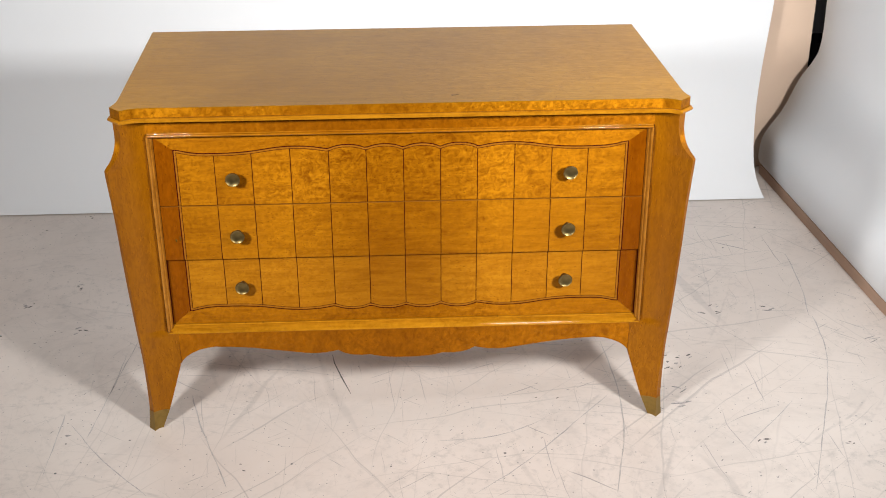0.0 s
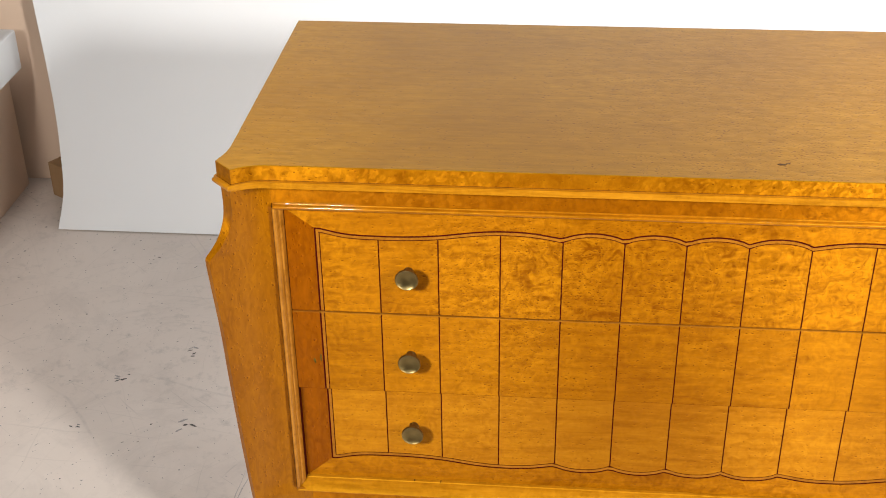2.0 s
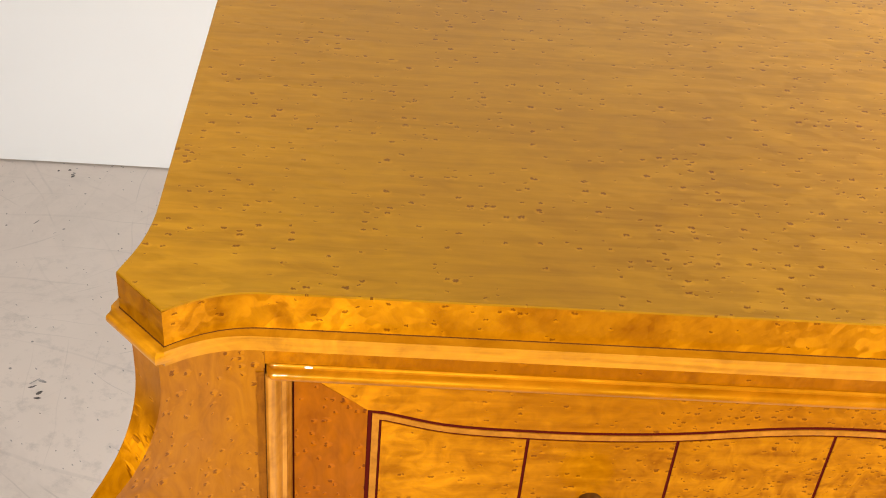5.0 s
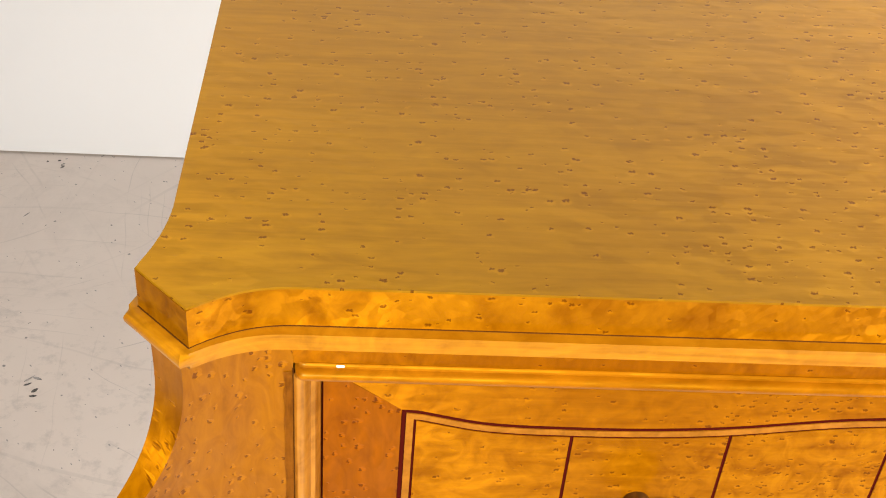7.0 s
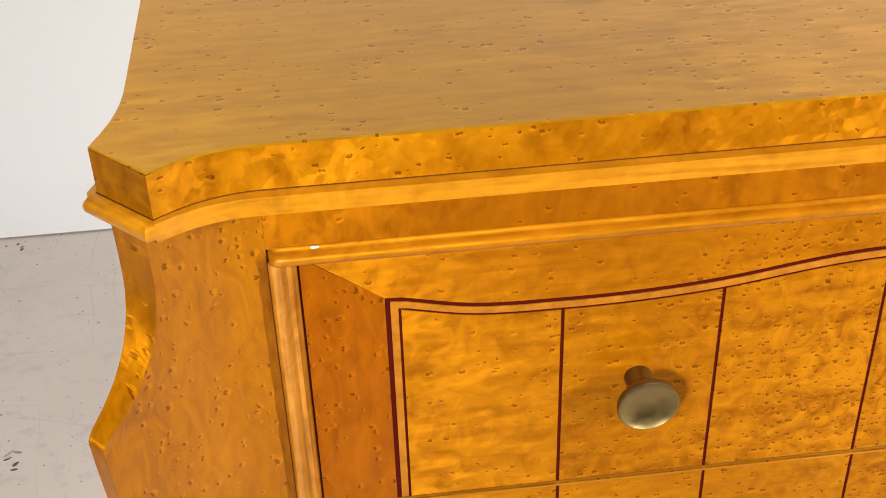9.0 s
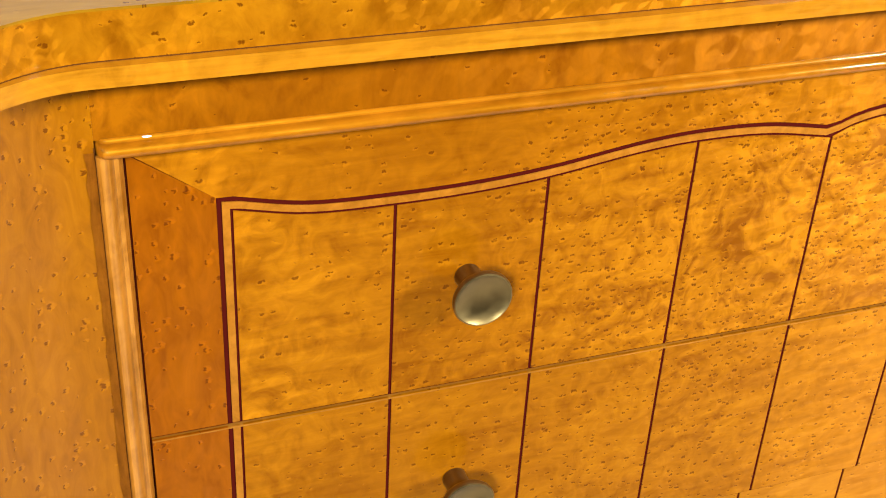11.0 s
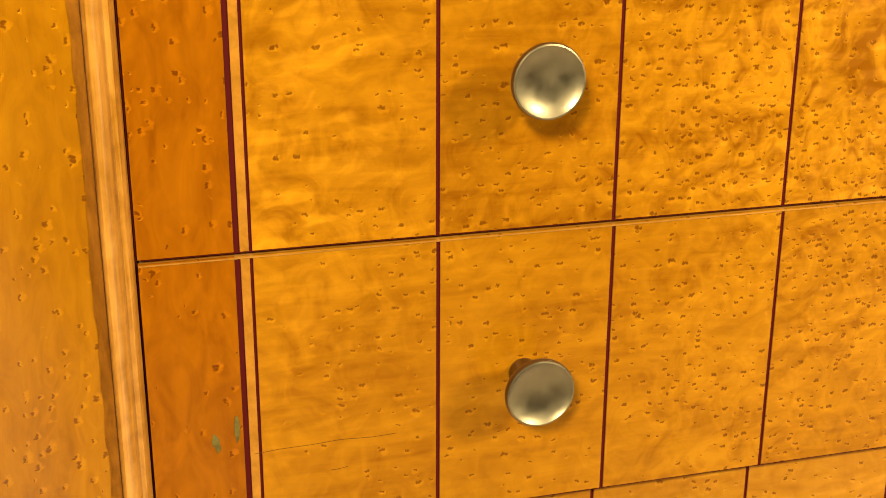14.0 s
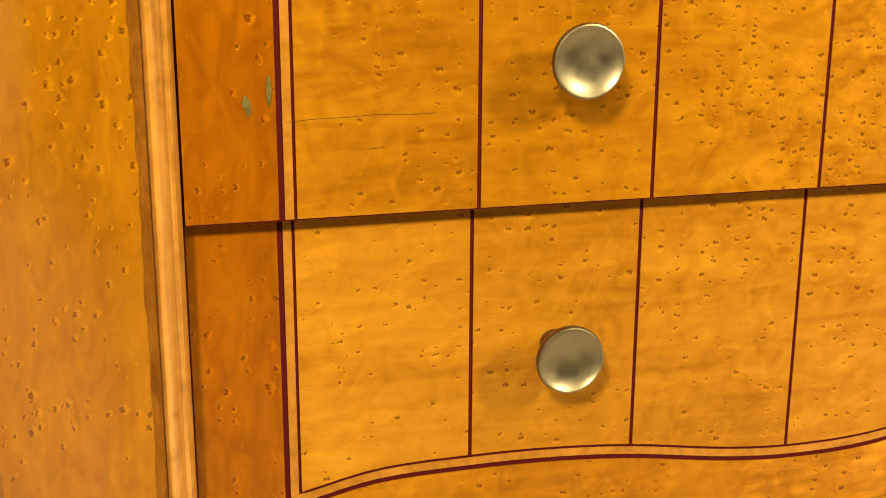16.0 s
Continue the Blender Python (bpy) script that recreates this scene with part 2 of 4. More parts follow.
# each drawer front is cut from its own leaf of veneer
M_CELL = maple("birdseye_maple_panel", shade(HONEY_D, 0.98), shade(HONEY_L, 1.00), (4, 4, 30), 0.40, 0.02, crowd=CROWD, flame=0.40, flake_tilt=0.18, sheen=0.25, match=0.17, mottle=0.88)
M_CELL_MID = maple("birdseye_maple_panel_amber", shade(HONEY_D, 0.98), shade(HONEY_L, 0.94), (4, 4, 30), 0.38, 0.02, crowd=CROWD, flame=0.32, flake_tilt=0.12, sheen=0.24, match=0.18, mottle=0.56)
M_CELL_LOW = maple("birdseye_maple_panel_pale", (0.190, 0.0560, 0.0007), (0.345, 0.1330, 0.0048), (4, 4, 30), 0.34, 0.02, flame=0.32, flake_tilt=0.13, sheen=0.24, match=0.18, mottle=0.42)
M_FIELD_H = maple("birdseye_maple_crossband", (0.166, 0.0450, 0.0002), (0.330, 0.1160, 0.0018), (4, 4, 30), 0.40, 0.0, crowd=CROWD, flame=0.5, flake_tilt=0.20, sheen=0.25, match=0.15, mottle=0.7)
M_FIELD_V = maple("birdseye_maple_upright_band", (0.142, 0.0310, 0.0001), (0.288, 0.0790, 0.0006), (22, 22, 3), 0.46, 0.0, tall=True, flame=0.5, flake_tilt=0.11, sheen=0.26, match=0.0)
M_POST = maple("birdseye_maple_post", (0.184, 0.0530, 0.0003), (0.336, 0.1190, 0.0013), (20, 20, 2.5), 0.46, 0.0, tall=True, flame=0.6, coat=0.3, flake_tilt=0.10, sheen=0.28, match=0.0, mottle=0.48)
M_TOP = maple("birdseye_maple_top", (0.196, 0.0820, 0.0010), (0.334, 0.1630, 0.0060), (3.4, 60, 3.4), 0.85, 0.0, 0.5, "xy", coat=1.0, flame=0.5, crowd=(0.15, 0.20, 0.84), flake_tilt=0.20, sheen=0.36, match=0.0, mottle=0.32, leaf_size=64.0, soft_leaf=0.4)
M_EDGE = maple("birdseye_maple_edge", (0.168, 0.0475, 0.0003), (0.368, 0.1390, 0.0026), (14, 14, 8), 0.26, 0.0, flame=0.8, flake_tilt=0.27, sheen=0.34, mottle=0.45, leaf_size=140.0, soft_leaf=0.35)
M_FRIEZE = maple("birdseye_maple_frieze", (0.150, 0.0380, 0.0003), (0.300, 0.0960, 0.0012), (20, 20, 8), 0.14, 0.0, flame=0.6, flake_tilt=0.18, sheen=0.28, mottle=0.6)
M_MOULD = maple("plain_maple_moulding", (0.224, 0.0810, 0.0018), (0.378, 0.1530, 0.0056), (3, 3, 60), 0.0, 0.02, 0.11, coat=0.45)
M_MOULD_V = maple("plain_maple_upright_moulding", (0.1666, 0.05488, 0.00196), (0.365, 0.148, 0.017), (110, 110, 3), 0.0, 0.02, 0.2, coat=0.5)
M_LINE = shader("amaranth_stringing", (0.042, 0.0030, 0.0014), 0.7)[0]
M_LINE.node_tree.nodes["Principled BSDF"].inputs["Specular IOR Level"].default_value = 0.03
M_WAX = shader("dark_wax", (0.045, 0.018, 0.006), 0.6)[0]
M_STRIP = maple("maple_inlay_strip", (0.175, 0.060, 0.003), (0.285, 0.104, 0.008), (60, 60, 60), 0.0, 0.0, 0.3)
# own tone for the drawer lip, carrying the light on its rounded edge
M_LIP = maple("lit_maple_lip", (0.16, 0.060, 0.006), (0.26, 0.104, 0.014), (8, 8, 60), 0.0, 0.0, 0.5, coat=0.0)
M_DARK_BROWN = shader("dark_brown", (0.070, 0.022, 0.003), 0.7)[0]
for m in (M_WAX, M_DARK_BROWN):
    m.node_tree.nodes["Principled BSDF"].inputs["Specular IOR Level"].default_value = 0.05
M_BROWN_BAND = maple("brown_varnish", (0.165, 0.046, 0.002), (0.300, 0.098, 0.006), (60, 60, 14), 0.0, 0.0, 0.6, coat=0.05)
M_BEAD = maple("amber_maple_bead", (0.165, 0.0500, 0.0008), (0.300, 0.1020, 0.0030), (3, 3, 60), 0.0, 0.02, 0.14, coat=0.45)
M_CARCASS = maple("pale_drawer_wood", (0.30, 0.14, 0.04), (0.42, 0.22, 0.07), (3, 3, 40), 0.0, 0.05, 0.5, coat=0.0)


def brass(name, base, rough):
    m, N, L, b = shader(name, base, rough, 1.0)
    tc = N.new("ShaderNodeTexCoord")
    n = node(N, "ShaderNodeTexNoise", Scale=90.0, Detail=5.0)
    L.new(tc.outputs["Object"], n.inputs["Vector"])
    r = ramp(N, (0.3, tuple(c * 0.72 for c in base)), (0.7, base))
    L.new(n.outputs["Fac"], r.inputs[0])
    L.new(r.outputs[0], b.inputs["Base Color"])
    q = ramp(N, (0.2, (rough * 0.7,) * 3), (0.8, (rough * 1.5,) * 3))
    L.new(n.outputs["Fac"], q.inputs[0])
    L.new(q.outputs[0], b.inputs["Roughness"])
    return m


M_BRASS = brass("aged_brass", (0.235, 0.172, 0.068), 0.36)
M_SABOT = brass("dull_brass", (0.34, 0.225, 0.065), 0.42)


def floor_material():
    m, N, L, b = shader("scuffed_painted_concrete", (0.72, 0.68, 0.65), 0.5)
    tc = N.new("ShaderNodeTexCoord")
    big = node(N, "ShaderNodeTexNoise", Scale=1.6, Detail=5.0, Roughness=0.6)
    L.new(tc.outputs["Object"], big.inputs["Vector"])
    base = ramp(N, (0.3, (0.566, 0.502, 0.456)), (0.7, (0.668, 0.604, 0.556)))
    L.new(big.outputs["Fac"], base.inputs[0])
    col = base.outputs[0]
    wob = node(N, "ShaderNodeTexNoise", Scale=2.2, Detail=3.0)
    L.new(tc.outputs["Object"], wob.inputs["Vector"])
    mv = N.new("ShaderNodeVectorMath")
    mv.operation = "MULTIPLY_ADD"
    mv.inputs[1].default_value = (0.09, 0.09, 0)
    L.new(wob.outputs["Color"], mv.inputs[0])
    L.new(tc.outputs["Object"], mv.inputs[2])
    # long dragged scuffs: arcs of wide circles, broken up
    rng = random.Random(4)
    total = None
    for i in range(84):
        ang, rad = rng.uniform(0, 6.28), rng.choice((0.35, 0.6, 1.1, 2.0, 4.0))
        px, py = rng.uniform(-1.3, 1.5), rng.uniform(-0.7, 1.3)
        c = (px + rad * math.cos(ang), py + rad * math.sin(ang), 0)
        d = N.new("ShaderNodeVectorMath")
        d.operation = "DISTANCE"
        L.new(mv.outputs[0], d.inputs[0])
        d.inputs[1].default_value = c
        off = math_node(N, L, "ABSOLUTE", math_node(N, L, "SUBTRACT", d.outputs["Value"], rad))
        w = rng.choice((0.0010, 0.0014, 0.0022, 0.0045))
        line = N.new("ShaderNodeMapRange")
        line.inputs["From Min"].default_value, line.inputs["From Max"].default_value = w, w * 0.3
        line.inputs["To Max"].default_value = rng.uniform(0.10, 0.36)
        L.new(off, line.inputs["Value"])
        # only near one stretch of the circle
        e = N.new("ShaderNodeVectorMath")
        e.operation = "DISTANCE"
        L.new(tc.outputs["Object"], e.inputs[0])
        e.inputs[1].default_value = (px, py, 0)
        near = N.new("ShaderNodeMapRange")
        ln = rng.uniform(0.12, 0.5)
        near.inputs["From Min"].default_value, near.inputs["From Max"].default_value = ln, ln * 0.6
        L.new(e.outputs["Value"], near.inputs["Value"])
        one = math_node(N, L, "MULTIPLY", line.outputs[0], near.outputs[0])
        total = one if total is None else math_node(N, L, "MAXIMUM", total, one)
    br = node(N, "ShaderNodeTexNoise", Scale=26.0, Detail=4.0)
    L.new(tc.outputs["Object"], br.inputs["Vector"])
    cut = N.new("ShaderNodeMapRange")
    cut.inputs["From Min"].default_value, cut.inputs["From Max"].default_value = 0.40, 0.62
    L.new(br.outputs["Fac"], cut.inputs["Value"])
    col = mix(N, L, math_node(N, L, "MULTIPLY", total, cut.outputs[0]), col, (0.24, 0.23, 0.235))
    # fine straight scratches in several directions, more where the chest is dragged about
    px = N.new("ShaderNodeSeparateXYZ")
    L.new(tc.outputs["Object"], px.inputs[0])
    used = N.new("ShaderNodeMapRange")
    used.inputs["From Min"].default_value, used.inputs["From Max"].default_value = -1.0, -0.35
    used.inputs["To Min"].default_value = 0.22
    L.new(px.outputs[0], used.inputs["Value"])
    for i, (turn, sx, sy, lo, dark) in enumerate(((0.25, 0.8, 85, 0.665, 0.3), (1.05, 0.6, 70, 0.665, 0.38), (1.75, 0.7, 100, 0.67, 0.3), (2.35, 0.9, 80, 0.665, 0.38), (2.95, 0.6, 65, 0.68, 0.3), (0.65, 4.0, 140, 0.69, 0.75), (2.6, 5.0, 170, 0.69, 0.75), (1.5, 3.0, 190, 0.68, 0.6), (0.1, 2.0, 150, 0.68, 0.5), (2.0, 0.9, 24, 0.66, 0.22), (1.3, 1.1, 18, 0.65, 0.2))):
        rot = N.new("ShaderNodeMapping")
        rot.inputs["Rotation"].default_value = (0, 0, turn)
        L.new(mv.outputs[0], rot.inputs[0])
        squeeze = N.new("ShaderNodeMapping")
        squeeze.inputs["Scale"].default_value = (sx, sy, 1)
        squeeze.inputs["Location"].default_value = (i * 3.7, i * 5.1, 0)
        L.new(rot.outputs[0], squeeze.inputs[0])
        fine = node(N, "ShaderNodeTexNoise", Scale=1.0, Detail=2.0, Roughness=0.5)
        L.new(squeeze.outputs[0], fine.inputs["Vector"])
        hair = N.new("ShaderNodeMapRange")
        hair.inputs["From Min"].default_value, hair.inputs["From Max"].default_value = lo, lo + 0.06
        hair.inputs["To Max"].default_value = dark
        L.new(fine.outputs["Fac"], hair.inputs["Value"])
        col = mix(N, L, math_node(N, L, "MULTIPLY", hair.outputs[0], used.outputs[0]), col, (0.22, 0.21, 0.212))
    # fine grime, thicker in some stretches
    grime = node(N, "ShaderNodeTexNoise", Scale=38.0, Detail=10.0, Roughness=0.72)
    L.new(mv.outputs[0], grime.inputs["Vector"])
    where = node(N, "ShaderNodeTexNoise", Scale=2.6, Detail=3.0)
    L.new(tc.outputs["Object"], where.inputs["Vector"])
    gm = N.new("ShaderNodeMapRange")
    gm.inputs["From Min"].default_value, gm.inputs["From Max"].default_value = 0.52, 0.72
    L.new(grime.outputs["Fac"], gm.inputs["Value"])
    wm = N.new("ShaderNodeMapRange")
    wm.inputs["From Min"].default_value, wm.inputs["From Max"].default_value = 0.40, 0.62
    wm.inputs["To Min"].default_value, wm.inputs["To Max"].default_value = 0.08, 0.55
    L.new(where.outputs["Fac"], wm.inputs["Value"])
    col = mix(N, L, math_node(N, L, "MULTIPLY", gm.outputs[0], wm.outputs[0]), col, (0.33, 0.31, 0.30))
    # specks, ticks and chips
    for turn, sc, squash, r0, share, tone in ((0.0, 8.0, 1.0, 0.024, 0.22, 0.10), (0.5, 17.0, 3.0, 0.045, 0.05, 0.12), (2.2, 13.0, 4.5, 0.06, 0.06, 0.16), (1.2, 30.0, 1.6, 0.05, 0.06, 0.14), (0.3, 60.0, 1.0, 0.11, 0.07, 0.2), (0.9, 85.0, 2.2, 0.16, 0.05, 0.25)):
        rot = N.new("ShaderNodeMapping")
        rot.inputs["Rotation"].default_value = (0, 0, turn)
        L.new(mv.outputs[0], rot.inputs[0])
        squeeze = N.new("ShaderNodeMapping")
        squeeze.inputs["Scale"].default_value = (1, squash, 1)
        L.new(rot.outputs[0], squeeze.inputs[0])
        vor = node(N, "ShaderNodeTexVoronoi", Scale=sc)
        vor.voronoi_dimensions = "2D"
        L.new(squeeze.outputs[0], vor.inputs["Vector"])
        rnd = N.new("ShaderNodeSeparateColor")
        L.new(vor.outputs["Color"], rnd.inputs[0])
        sp = N.new("ShaderNodeMapRange")
        L.new(math_node(N, L, "MULTIPLY", rnd.outputs[1], r0 * 1.4), sp.inputs["From Min"])
        L.new(math_node(N, L, "MULTIPLY", rnd.outputs[1], r0 * 0.7), sp.inputs["From Max"])
        L.new(vor.outputs["Distance"], sp.inputs["Value"])
        col = mix(N, L, math_node(N, L, "MULTIPLY", sp.outputs[0], math_node(N, L, "LESS_THAN", rnd.outputs[0], share)), col, (tone, tone * 0.97, tone * 0.97))
    sm = node(N, "ShaderNodeTexNoise", Scale=4.2, Detail=12.0, Roughness=0.72, Distortion=1.2)
    L.new(tc.outputs["Object"], sm.inputs["Vector"])
    sr = N.new("ShaderNodeMapRange")
    sr.inputs["From Min"].default_value, sr.inputs["From Max"].default_value = 0.52, 0.74
    L.new(sm.outputs["Fac"], sr.inputs["Value"])
    col = mix(N, L, math_node(N, L, "MULTIPLY", sr.outputs[0], 0.45), col, (0.41, 0.37, 0.345))
    L.new(col, b.inputs["Base Color"])
    bump = node(N, "ShaderNodeBump", Strength=0.12, Distance=0.002)
    L.new(sm.outputs["Fac"], bump.inputs["Height"])
    L.new(bump.outputs[0], b.inputs["Normal"])
    return m


M_FLOOR = floor_material()


def matte(name, base, amount=0.06, scale=3.0, rough=0.8):
    m, N, L, b = shader(name, base, rough)
    tc = N.new("ShaderNodeTexCoord")
    n = node(N, "ShaderNodeTexNoise", Scale=scale, Detail=5.0, Roughness=0.6)
    L.new(tc.outputs["Object"], n.inputs["Vector"])
    r = ramp(N, (0.3, tuple(c * (1 - amount) for c in base)), (0.7, tuple(min(1, c * (1 + amount)) for c in base)))
    L.new(n.outputs["Fac"], r.inputs[0])
    L.new(r.outputs[0], b.inputs["Base Color"])
    return m


M_PAPER = matte("white_backdrop_paper", (0.74, 0.765, 0.79), 0.02, 1.5, 0.65)
M_WALL = matte("beige_plaster", (0.66, 0.50, 0.38), 0.05, 2.0)
# dark grey, so the unseen ceiling bounces little; also used behind the opening
M_CEIL = matte("dark_grey_matte", (0.16, 0.16, 0.165), 0.05)
# mid grey for the unseen walls, set by how the knobs reflect them
M_STUDIO = matte("grey_unseen_wall", (0.34, 0.335, 0.33), 0.06)
M_CARD = matte("brown_cardboard", (0.30, 0.18, 0.085), 0.08, 14.0)
M_BLACK = matte("black_plastic", (0.012, 0.012, 0.014), 0.2, 20.0, 0.25)
M_SCUFF = matte("grey_rubber_scuff", (0.29, 0.275, 0.268), 0.4, 90.0, 0.7)
M_SPECK = matte("black_speck", (0.085, 0.078, 0.074), 0.4, 200.0, 0.8)
M_BROWN = matte("matte_brown", (0.42, 0.28, 0.20), 0.1, 6.0)

# ---- building helpers ----
FLOOR = 0.0418


def part(name, bm, material, parent=None, label="", smooth=False):
    me = bpy.data.meshes.new(name)
    bmesh.ops.recalc_face_normals(bm, faces=bm.faces)
    if smooth:
        for e in bm.edges:
            e.smooth = len(e.link_faces) == 2 and e.calc_face_angle(0) < 0.62
    bm.to_mesh(me)
    bm.free()
    me.materials.append(material)
    if smooth:
        for p in me.polygons:
            p.use_smooth = True
    ob = new(name, me)
    if parent:
        ob.parent = parent
    if label:
        tagged(ob, label)
    return ob


def bevel(bm, width, segments=2, angle=0.5):
    edges = [e for e in bm.edges if len(e.link_faces) == 2 and e.calc_face_angle(0) > angle]
    bmesh.ops.bevel(bm, geom=edges, offset=width, segments=segments, affect="EDGES", profile=0.6)


def box_bm(x0, x1, y0, y1, z0, z1, r=0.0):
    bm = bmesh.new()
    m = Matrix.Translation(((x0 + x1) / 2, (y0 + y1) / 2, (z0 + z1) / 2)) @ Matrix.Diagonal((x1 - x0, y1 - y0, z1 - z0, 1))
    bmesh.ops.create_cube(bm, size=1.0, matrix=m)
    if r:
        bevel(bm, r)
    return bm


def plate(low, high, y, depth):
    """A thin plate in a plane y: between a lower and an upper line of (x, z) points, depth thick backwards."""
    bm = bmesh.new()
    n = len(low)
    rows = []
    for yy in (y, y + depth):
        rows.append([bm.verts.new((x, yy, z)) for x, z in low])
        rows.append([bm.verts.new((x, yy, z)) for x, z in high])
    a, b, c, d = rows
    for i in range(n - 1):
        bm.faces.new((a[i], a[i + 1], b[i + 1], b[i]))
        bm.faces.new((c[i], d[i], d[i + 1], c[i + 1]))
        bm.faces.new((a[i], c[i], c[i + 1], a[i + 1]))
        bm.faces.new((b[i], b[i + 1], d[i + 1], d[i]))
    bm.faces.new((a[0], b[0], d[0], c[0]))
    bm.faces.new((a[-1], c[-1], d[-1], b[-1]))
    return bm


def loft(rings, closed=True, cap=True):
    bm = bmesh.new()
    vs = [[bm.verts.new(p) for p in ring] for ring in rings]
    n = len(vs[0])
    for a, b in zip(vs, vs[1:]):
        for i in range(n if closed else n - 1):
            j = (i + 1) % n
            bm.faces.new((a[i], a[j], b[j], b[i]))
    if cap:
        bm.faces.new(list(reversed(vs[0])))
        bm.faces.new(vs[-1])
    return bm


def lathe(profile, steps=32):
    """Profile of (radius, along) turned round the -y axis."""
    rings = []
    for r, d in profile:
        rings.append([(r * math.cos(2 * math.pi * k / steps), -d, r * math.sin(2 * math.pi * k / steps)) for k in range(steps)])
    return loft(rings)


def curve_at(points, x):
    """A smooth line through (x, z) points."""
    for k in range(len(points) - 1):
        (x0, z0), (x1, z1) = points[k], points[k + 1]
        if x <= x1 or k == len(points) - 2:
            zm = points[k - 1] if k else (2 * x0 - x1, z0 - (z1 - z0))
            zp = points[k + 2] if k + 2 < len(points) else (2 * x1 - x0, z1 + (z1 - z0))
            t = min(max((x - x0) / (x1 - x0), 0), 1)
            m0 = (z1 - zm[1]) / (x1 - zm[0]) * (x1 - x0)
            m1 = (zp[1] - z0) / (zp[0] - x0) * (x1 - x0)
            return (2 * t**3 - 3 * t**2 + 1) * z0 + (t**3 - 2 * t**2 + t) * m0 + (-2 * t**3 + 3 * t**2) * z1 + (t**3 - t**2) * m1


# ---- the chest of drawers ----
COLS = [-0.4785, -0.4000, -0.3205, -0.2380, -0.1562, -0.0762, 0.0036, 0.0832, 0.1626, 0.2428, 0.3229, 0.4008, 0.4812]
CX = 0.0021
MID_Z = 0.5324
FIELD_X0, FIELD_X1 = -0.5235, 0.5250
FIELD_TOP, FIELD_BOT = 0.7590, 0.3015
GAP_A, GAP_B = 0.5997, 0.4680
WING = [(0.0, 0.1925), (0.45, 0.1850), (1.0, 0.1833), (1.5, 0.1838), (2.0, 0.1868), (2.6, 0.1938), (3.0, 0.1962), (3.5, 0.1950), (4.0, 0.1883)]


def rise(x):
    """Height of the inner inlay line over the panel's middle, at x: wings at both ends and four scallops between."""
    k = 0
    while k < 11 and x > COLS[k + 1]:
        k += 1
    u = k + (x - COLS[k]) / (COLS[k + 1] - COLS[k])
    u = min(max(u, -0.1), 12.1)
    if u > 8:
        u = 12 - u
    if u <= 4:
        return curve_at(WING, u)
    t = (u - 4) % 1.0
    return 0.1883 + 0.0095 * (1 - (2 * t - 1) ** 2) ** 0.8


def line_z(x, off, sign):
    return MID_Z + sign * (rise(x) + off)


def xs(x0, x1, n=9):
    return [x0 + (x1 - x0) * i / (n - 1) for i in range(n)]


chest = new("chest_of_drawers")
tagged(chest, "honey-coloured bird's-eye maple chest of drawers with dark inlay and brass knobs", "chest of drawers")
THIN, CELL_LINE, THICK, BAND = 0.0007, 0.0009, 0.00125, 0.0056


def build_knob(parent, x, y, z):
    k = part("knob", lathe([(0.0001, 0.0), (0.0068, 0.0), (0.0070, 0.0008), (0.0069, 0.0020), (0.0066, 0.0080), (0.0070, 0.0125), (0.0096, 0.0165),
                            (0.0140, 0.0186), (0.0154, 0.0204), (0.0157, 0.0220), (0.0152, 0.0234), (0.0145, 0.0236), (0.0138, 0.0231), (0.0118, 0.0221), (0.0082, 0.0210), (0.0042, 0.0204), (0.0001, 0.0202)]),
             M_BRASS, parent, "round dished brass knob", True)
    k.location = (x, y, z)
    return k


